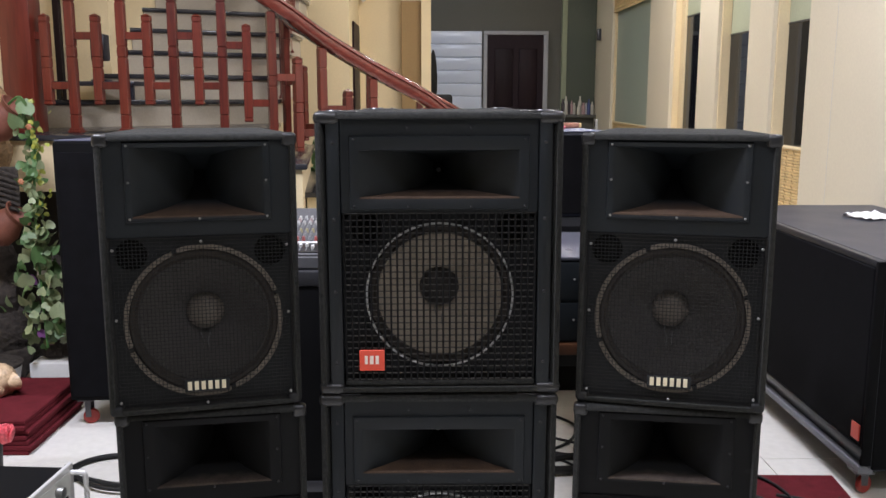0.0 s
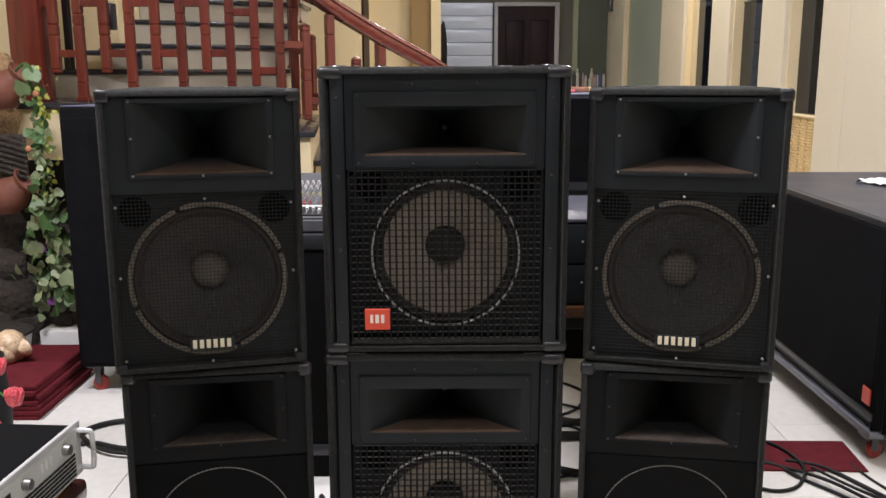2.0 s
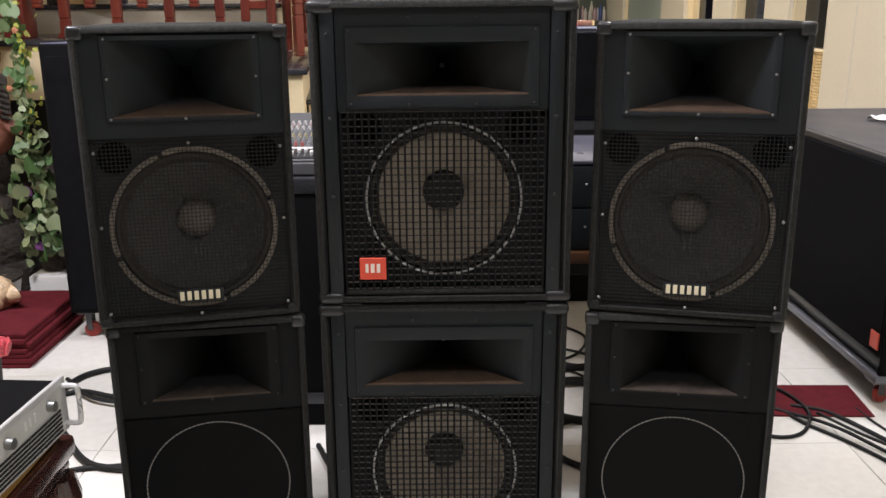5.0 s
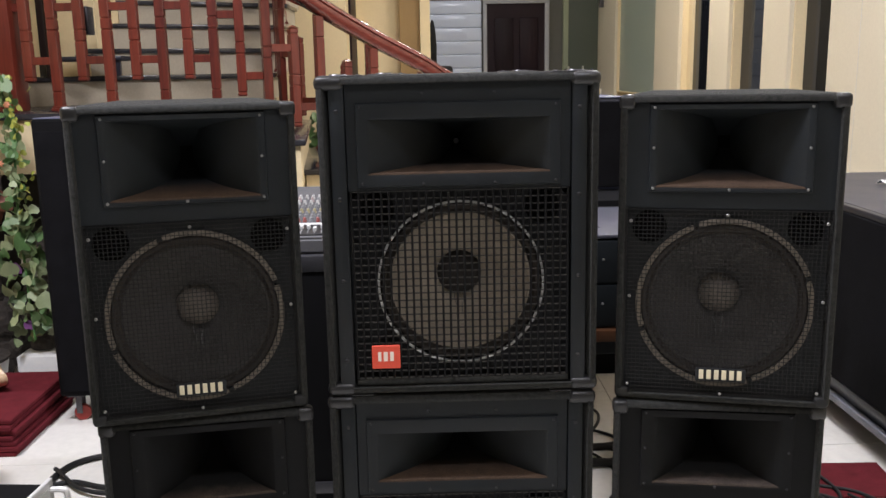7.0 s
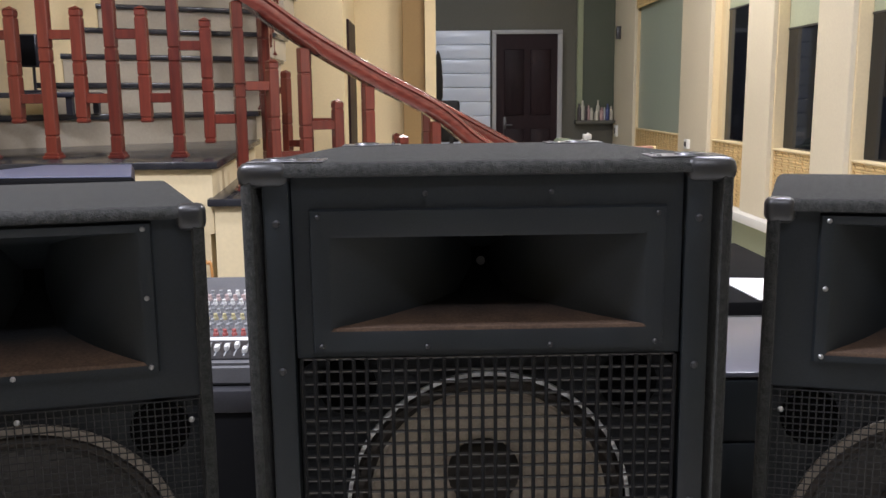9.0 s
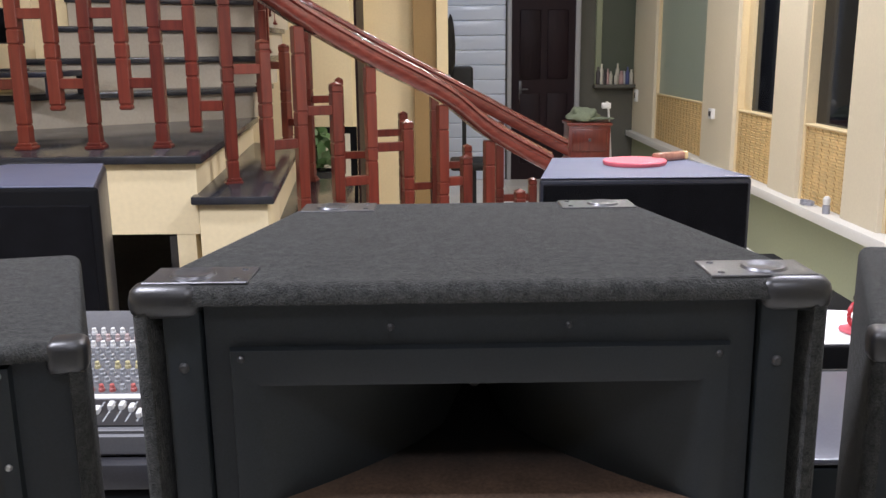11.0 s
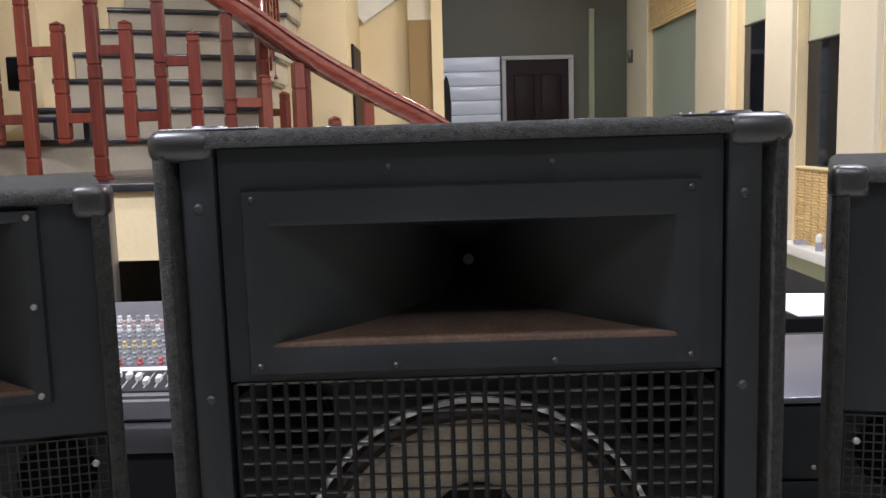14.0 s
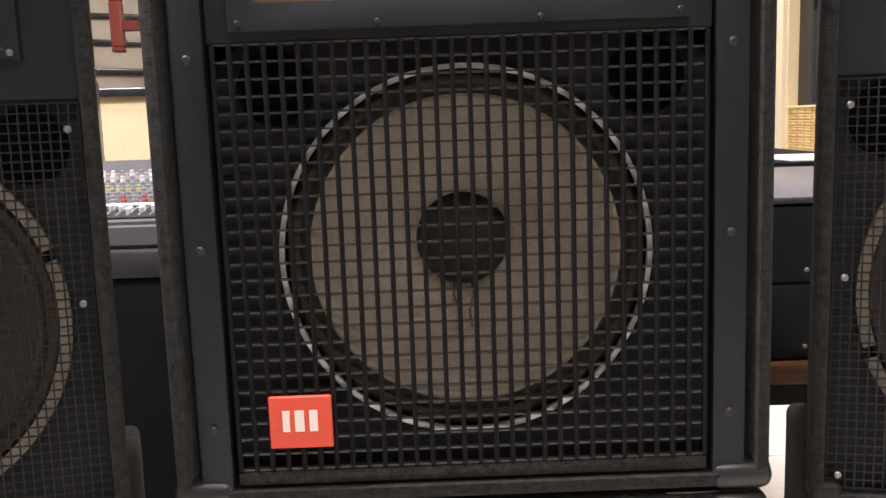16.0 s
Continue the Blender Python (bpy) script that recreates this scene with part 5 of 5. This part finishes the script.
for bx, bz in ((0.035, 1.275), (-0.02, 1.03)):
    bm = bmesh.new()
    for k in range(6):
        m = Matrix.Translation((bx, -0.075, bz)) @ Matrix.Rotation(k * math.pi / 3, 4, "Y") @ Matrix.Translation((0.008, 0, 0)) @ Matrix.Rotation(radians(25), 4, "Z") @ Matrix.Diagonal((0.009, 0.003, 0.006, 1))
        bmesh.ops.create_icosphere(bm, subdivisions=1, radius=1.0, matrix=m)
    part("blossom", bm, BLOSSOM, vine, "small orange blossom", 60)
orn = thing("ribbed_ornament", "dark ribbed stone ornament fixed on the bark column", "ornament", pose(-2.03, 4.10, 0.90))
for k in range(7):
    z = 0.026 * k
    part("rib", tube(bmesh.new(), smooth_line([(-0.08, 0.02, z + 0.02), (-0.03, -0.01, z + 0.012), (0.03, -0.02, z - 0.004), (0.075, 0.0, z - 0.025)], 4), 0.0105, 7), ROCK, orn)
part("backing", nbox(-0.09, 0.06, 0.015, 0.06, -0.02, 0.18, 0.012, 2), ROCK, orn)
solid("glazed_jar", lathe(bmesh.new(), [(0, 0), (0.035, 0), (0.05, 0.06), (0.045, 0.10), (0.03, 0.125), (0.0, 0.13)], 24, Matrix.Translation((-1.84, 4.09, 0.51))), GLAZE, "small white glazed jar among the leaves", "jar")
solid("jar_stand", nbox(-1.89, -1.79, 4.065, 4.3, 0.156, 0.509, 0.02, 2), ROCK, "dark rock pedestal under the white jar", "rock")

# ---- cables on the floor ----


def cable(pts, r=0.006, label="black audio cable lying on the tiles"):
    return solid("cable", tube(bmesh.new(), smooth_line([(x, y, r + 0.001 + h) for x, y, h in pts], 8), r, 7), RUBBER, label, "cable", "loose cables", shade=60)


cable([(-0.95, 3.1, 0), (-1.2, 3.24, 0), (-1.37, 3.16, 0), (-1.38, 2.9, 0), (-1.24, 2.68, 0), (-1.1, 2.5, 0), (-0.95, 2.45, 0)], 0.011)
cable([(-0.9, 3.05, 0), (-1.15, 2.98, 0), (-1.33, 3.03, 0), (-1.42, 2.9, 0), (-1.3, 2.55, 0)], 0.009)
cable([(-0.85, 2.9, 0.012), (-1.21, 2.93, 0.012), (-1.40, 3.1, 0.02)], 0.008)
cable([(-0.9, 2.5, 0), (-1.02, 2.48, 0), (-1.15, 2.45, 0.0), (-1.3, 2.3, 0)], 0.008)
cable([(0.95, 3.2, 0.006), (1.2, 3.02, 0.006), (1.26, 2.82, 0.006), (1.20, 2.68, 0), (1.12, 2.63, 0), (1.05, 2.66, 0), (1.02, 2.8, 0)], 0.0062)
cable([(1.0, 2.95, 0.007), (1.16, 2.84, 0), (1.22, 2.72, 0), (1.31, 2.58, 0), (1.40, 2.40, 0), (1.5, 2.2, 0)], 0.0062)
cable([(1.02, 2.9, 0.006), (1.2, 2.80, 0.0), (1.30, 2.66, 0.014), (1.42, 2.48, 0.0), (1.58, 2.3, 0)], 0.0062)
cable([(1.22, 2.86, 0.0), (1.33, 2.80, 0), (1.42, 2.62, 0.0), (1.47, 2.46, 0.01), (1.6, 2.36, 0)], 0.0075)
cable([(1.44, 2.84, 0), (1.46, 2.70, 0), (1.50, 2.6, 0), (1.62, 2.55, 0)], 0.0045)
cable([(1.28, 2.78, 0.012), (1.36, 2.62, 0.012), (1.44, 2.5, 0.014), (1.56, 2.42, 0)], 0.0055)
cable([(0.36, 3.75, 0), (0.50, 3.70, 0), (0.61, 3.55, 0), (0.55, 3.36, 0), (0.40, 3.22, 0), (0.35, 3.0, 0)], 0.006)
cable([(0.40, 3.52, 0), (0.47, 3.40, 0.012), (0.63, 3.30, 0), (0.60, 3.12, 0), (0.45, 3.08, 0), (0.33, 2.86, 0)], 0.006)
cable([(0.38, 3.20, 0.012), (0.52, 3.16, 0), (0.57, 2.98, 0), (0.50, 2.80, 0), (0.36, 2.72, 0)], 0.005)
cable([(0.34, 2.55, 0), (0.42, 2.45, 0), (0.6, 2.42, 0)], 0.01)
cable([(-0.28, 2.5, 0), (-0.33, 2.44, 0), (-0.4, 2.6, 0)], 0.009)

cable([(0.30, 3.35, 0.0), (0.40, 3.28, 0.0), (0.52, 3.20, 0.0), (0.66, 3.22, 0.0)], 0.014, "thick black cable lying on the tiles")
cable([(0.30, 3.12, 0.0), (0.42, 3.05, 0.01), (0.55, 3.06, 0.0), (0.70, 3.0, 0.0)], 0.016, "thick black cable lying on the tiles")
cable([(0.32, 3.22, 0.02), (0.44, 3.12, 0.026), (0.56, 3.14, 0.03), (0.68, 3.10, 0.0)], 0.012, "thick black cable lying on the tiles")
cable([(0.30, 2.86, 0.0), (0.40, 2.78, 0.0), (0.50, 2.74, 0.0), (0.62, 2.76, 0.0)], 0.014, "thick black cable lying on the tiles")

ORANGE = plain("tan_orange_sheath", (0.50, 0.24, 0.07), 0.5)
solid("orange_cable", tube(bmesh.new(), smooth_line([(-0.775, 3.5, 0.4), (-0.772, 3.5, 0.93), (-0.757, 3.5, 0.985), (-0.737, 3.5, 1.002), (-0.717, 3.5, 0.985), (-0.702, 3.5, 0.93), (-0.70, 3.5, 0.4), (-0.70, 3.5, 0.006), (-0.6, 3.6, 0.006)], 6), 0.0045, 7), ORANGE, "thin orange cable looped up behind the mixing desk", "cable", shade=60)

# ---- far end: shelf, cabinet, small fittings ----
w = thing("window_5", "small dark green window with a sill of bottles", "window", kind="structure")
part("pane", nbox(1.87, WX - 0.004, DOOR_Y - 0.02, DOOR_Y + 0.02, 1.19, 2.75), FROST_DARK, w)
part("window_frame", nbox(1.80, 1.87, DOOR_Y - 0.05, DOOR_Y + 0.02, 1.15, 2.8, 0.003, 1), GREEN_LOW, w, "olive painted frame")
part("window_sill", nbox(1.78, WX - 0.002, DOOR_Y - 0.16, DOOR_Y + 0.02, 1.11, 1.15, 0.004), GREY_GREEN, w)
rng = random.Random(5)
BOTTLES = [plain("bottle_" + n, c, 0.35) for n, c in (("white", (0.6, 0.6, 0.6)), ("cream", (0.55, 0.53, 0.45)), ("blue", (0.05, 0.07, 0.20)), ("pink", (0.45, 0.30, 0.29)), ("dark", (0.04, 0.03, 0.035)))]
for k in range(11):
    h, r_ = rng.uniform(0.14, 0.25), rng.uniform(0.018, 0.028)
    solid("bottle", lathe(bmesh.new(), [(0, 0), (r_, 0), (r_, h * 0.7), (r_ * 0.5, h * 0.8), (r_ * 0.5, h), (0, h)], 14), rng.choice(BOTTLES), "small toiletry bottle standing on the sill", "bottle", "bottles on the sill", m=pose(1.84 + 0.039 * k + rng.uniform(-0.012, 0.012), DOOR_Y - 0.08 + rng.uniform(-0.03, 0.03), 1.1505))
ch = thing("small_cabinet", "red-brown wooden cabinet with one drawer", "cabinet", pose(1.235, 9.0, 0))
part("body", nbox(-0.18, 0.18, 0.0, 0.35, 0.0, 0.92, 0.006), RED_WOOD, ch)
part("top", nbox(-0.195, 0.195, -0.015, 0.36, 0.92, 0.945, 0.006), RED_WOOD, ch)
dr = part("drawer", nbox(-0.155, 0.155, -0.012, 0.0, 0.70, 0.89, 0.006), RED_WOOD, ch)
part("knob", lathe(bmesh.new(), [(0.012, 0), (0.014, 0.012), (0, 0.018)], 14, facing(0, -0.012, 0.80)), STEEL, dr)
CLOTH = material("olive_cloth", (0.16, 0.19, 0.13), 0.9, vary=0.25, scale=20, fine=200, bump=0.4)
cp = thing("cloth_cap", "olive green cloth cap lying on the cabinet", "cap", pose(1.19, 9.12, 0.946))
bm = bmesh.new()
lump(bm, (0, 0, 0.055), (0.14, 0.12, 0.075), 40)
part("crown", bm, CLOTH, cp, "", 60)
bm = bmesh.new()
lump(bm, (0.13, -0.05, 0.03), (0.13, 0.09, 0.014), 44)
part("peak", bm, CLOTH, cp, "", 60)
bt = thing("chrome_stand", "thin chrome stand leaning by the cabinet", "stand", pose(1.45, 9.1, 0))
part("pole", tube(bmesh.new(), smooth_line([(0.02, 0, 0.005), (0.0, 0, 0.5), (-0.04, 0, 1.05), (-0.06, 0, 1.12)], 5), 0.009, 8), SILVER, bt)
part("clamp", nbox(-0.10, -0.02, -0.02, 0.02, 1.06, 1.11, 0.008, 2), SILVER, bt)
jk = thing("office_chair", "black office chair with a padded back", "chair", pose(0.13, 10.0, 0))
part("backrest", nbox(-0.09, 0.13, 0.0, 0.08, 1.0, 1.42, 0.035, 3), RUBBER, jk)
part("seat", nbox(-0.1, 0.4, -0.45, 0.0, 0.46, 0.55, 0.03, 3), RUBBER, jk)
part("post", nbox(0.1, 0.15, -0.25, -0.2, 0.05, 0.46), RUBBER, jk)
part("spine", nbox(0.02, 0.06, -0.02, 0.05, 0.5, 1.05), RUBBER, jk)
for k in range(5):
    a = 2 * math.pi * k / 5
    bm = bmesh.new()
    rod(bm, (0.125, -0.225, 0.07), (0.125 + 0.26 * math.cos(a), -0.225 + 0.26 * math.sin(a), 0.03), 0.02, 8)
    part("leg", bm, RUBBER, jk)
bm = bmesh.new()
lump(bm, (0.02, 9.75, 1.62), (0.06, 0.16, 0.26), 61)
solid("hanging_jacket", bm, RUBBER, "dark jacket hanging on the wall end", "jacket", shade=60)


def wall_box(name, at, size, mat, label, cat):
    x, y, z = at
    a, b, c = size
    t = thing(name, label, cat, pose(x, y, z))
    part("plate", nbox(-a, 0.002, -b / 2, b / 2, -c / 2, c / 2, 0.004, 2), mat, t)
    part("insert", nbox(-a - 0.004, -a + 0.001, -b / 4, b / 4, -c / 4, c / 4, 0.001, 1), DARK_TRIM, t)
    return t


wall_box("wall_switch", (WX, 8.91, 1.02), (0.03, 0.10, 0.085), WHITE_TRIM, "white wall switch on the painted pier", "switch")
wall_box("wall_socket", (WX, 11.94, 1.025), (0.03, 0.10, 0.14), WHITE_TRIM, "white wall socket on the far pier", "socket")
wall_box("wall_fitting", (WX, 11.87, 2.20), (0.05, 0.06, 0.15), STEEL, "small chrome wall light fitting, unlit", "fitting")
lb = thing("small_bottle", "small white-capped bottle standing on the ledge", "bottle", pose(2.25, 6.50, LEDGE + 0.0005))
part("body", lathe(bmesh.new(), [(0, 0), (0.022, 0), (0.022, 0.05), (0.012, 0.055), (0, 0.055)], 16), GREY_METAL, lb)
part("cap", lathe(bmesh.new(), [(0.0, 0.055), (0.02, 0.055), (0.022, 0.09), (0.012, 0.105), (0, 0.107)], 16), WHITE_TRIM, lb, "white cap")
solid("coiled_cord", tube(bmesh.new(), [(2.25 + 0.035 * math.cos(a * 0.4), 6.78 + 0.06 * math.sin(a * 0.4), LEDGE + 0.007 + 0.0006 * a) for a in range(40)], 0.005, 6), GREY_METAL, "pale cord coiled on the ledge", "cord", shade=60)
pl = thing("potted_plant", "green plant in a dark pot behind the stair", "plant", pose(-0.93, 7.6, 0))
part("pot", lathe(bmesh.new(), [(0, 0), (0.10, 0), (0.13, 0.7), (0.14, 0.74), (0.12, 0.74), (0.11, 0.7), (0, 0.68)], 24), VASE, pl)
rng = random.Random(9)
for k in range(70):
    ob = new("leaf", leaf_me[rng.choice((0, 0, 3))])
    ob.parent = pl
    ob.matrix_basis = pose(rng.gauss(0, 0.07), rng.gauss(0, 0.07), rng.uniform(0.74, 1.00), rng.uniform(20, 120), rng.uniform(-40, 40), rng.uniform(-180, 180)) @ Matrix.Scale(rng.uniform(0.04, 0.08), 4)

fb = thing("framed_board", "white board in a thick black frame, standing on the floor", "board", pose(-0.84, 7.92, 0.001))
part("board", nbox(-0.11, 0.11, 0.004, 0.016, 0.05, 0.97), WALLWHITE, fb)
for x0, x1, z0, z1 in ((-0.16, -0.11, 0.0, 1.02), (0.11, 0.16, 0.0, 1.02), (-0.11, 0.11, 0.0, 0.05), (-0.11, 0.11, 0.97, 1.02)):
    part("frame", nbox(x0, x1, 0.0, 0.022, z0, z1, 0.003, 1), CASE_BLACK, fb, "black frame")

# floor tiles
tile = to_mesh("tile", nbox(0.0015, 0.5985, 0.0015, 0.5985, -0.01, 0.0, 0.001, 1), TILE, 0)
field = []
for i in range(-8, 6):
    for j in range(-7, 23):
        x, y = i * 0.6 + 0.1, j * 0.6 + 0.2
        if -3.6 < x < 2.5 and 1.3 < y < 13.0:
            ob = new("tile", tile)
            ob.parent = fl
            ob.location = (x, y, 0)
        elif x > -4.6 and x < 2.4:
            field.append((x, y))
verts, faces = [], []
for x, y in field:
    k = len(verts)
    verts += [(x + 0.0015, y + 0.0015, -0.0005), (x + 0.5985, y + 0.0015, -0.0005), (x + 0.5985, y + 0.5985, -0.0005), (x + 0.0015, y + 0.5985, -0.0005)]
    faces.append((k, k + 1, k + 2, k + 3))
me = bpy.data.meshes.new("tile_field")
me.from_pydata(verts, [], faces)
me.materials.append(TILE)
ob = new("tile_field", me)
ob.parent = fl
tagged(ob, kind="stuff")
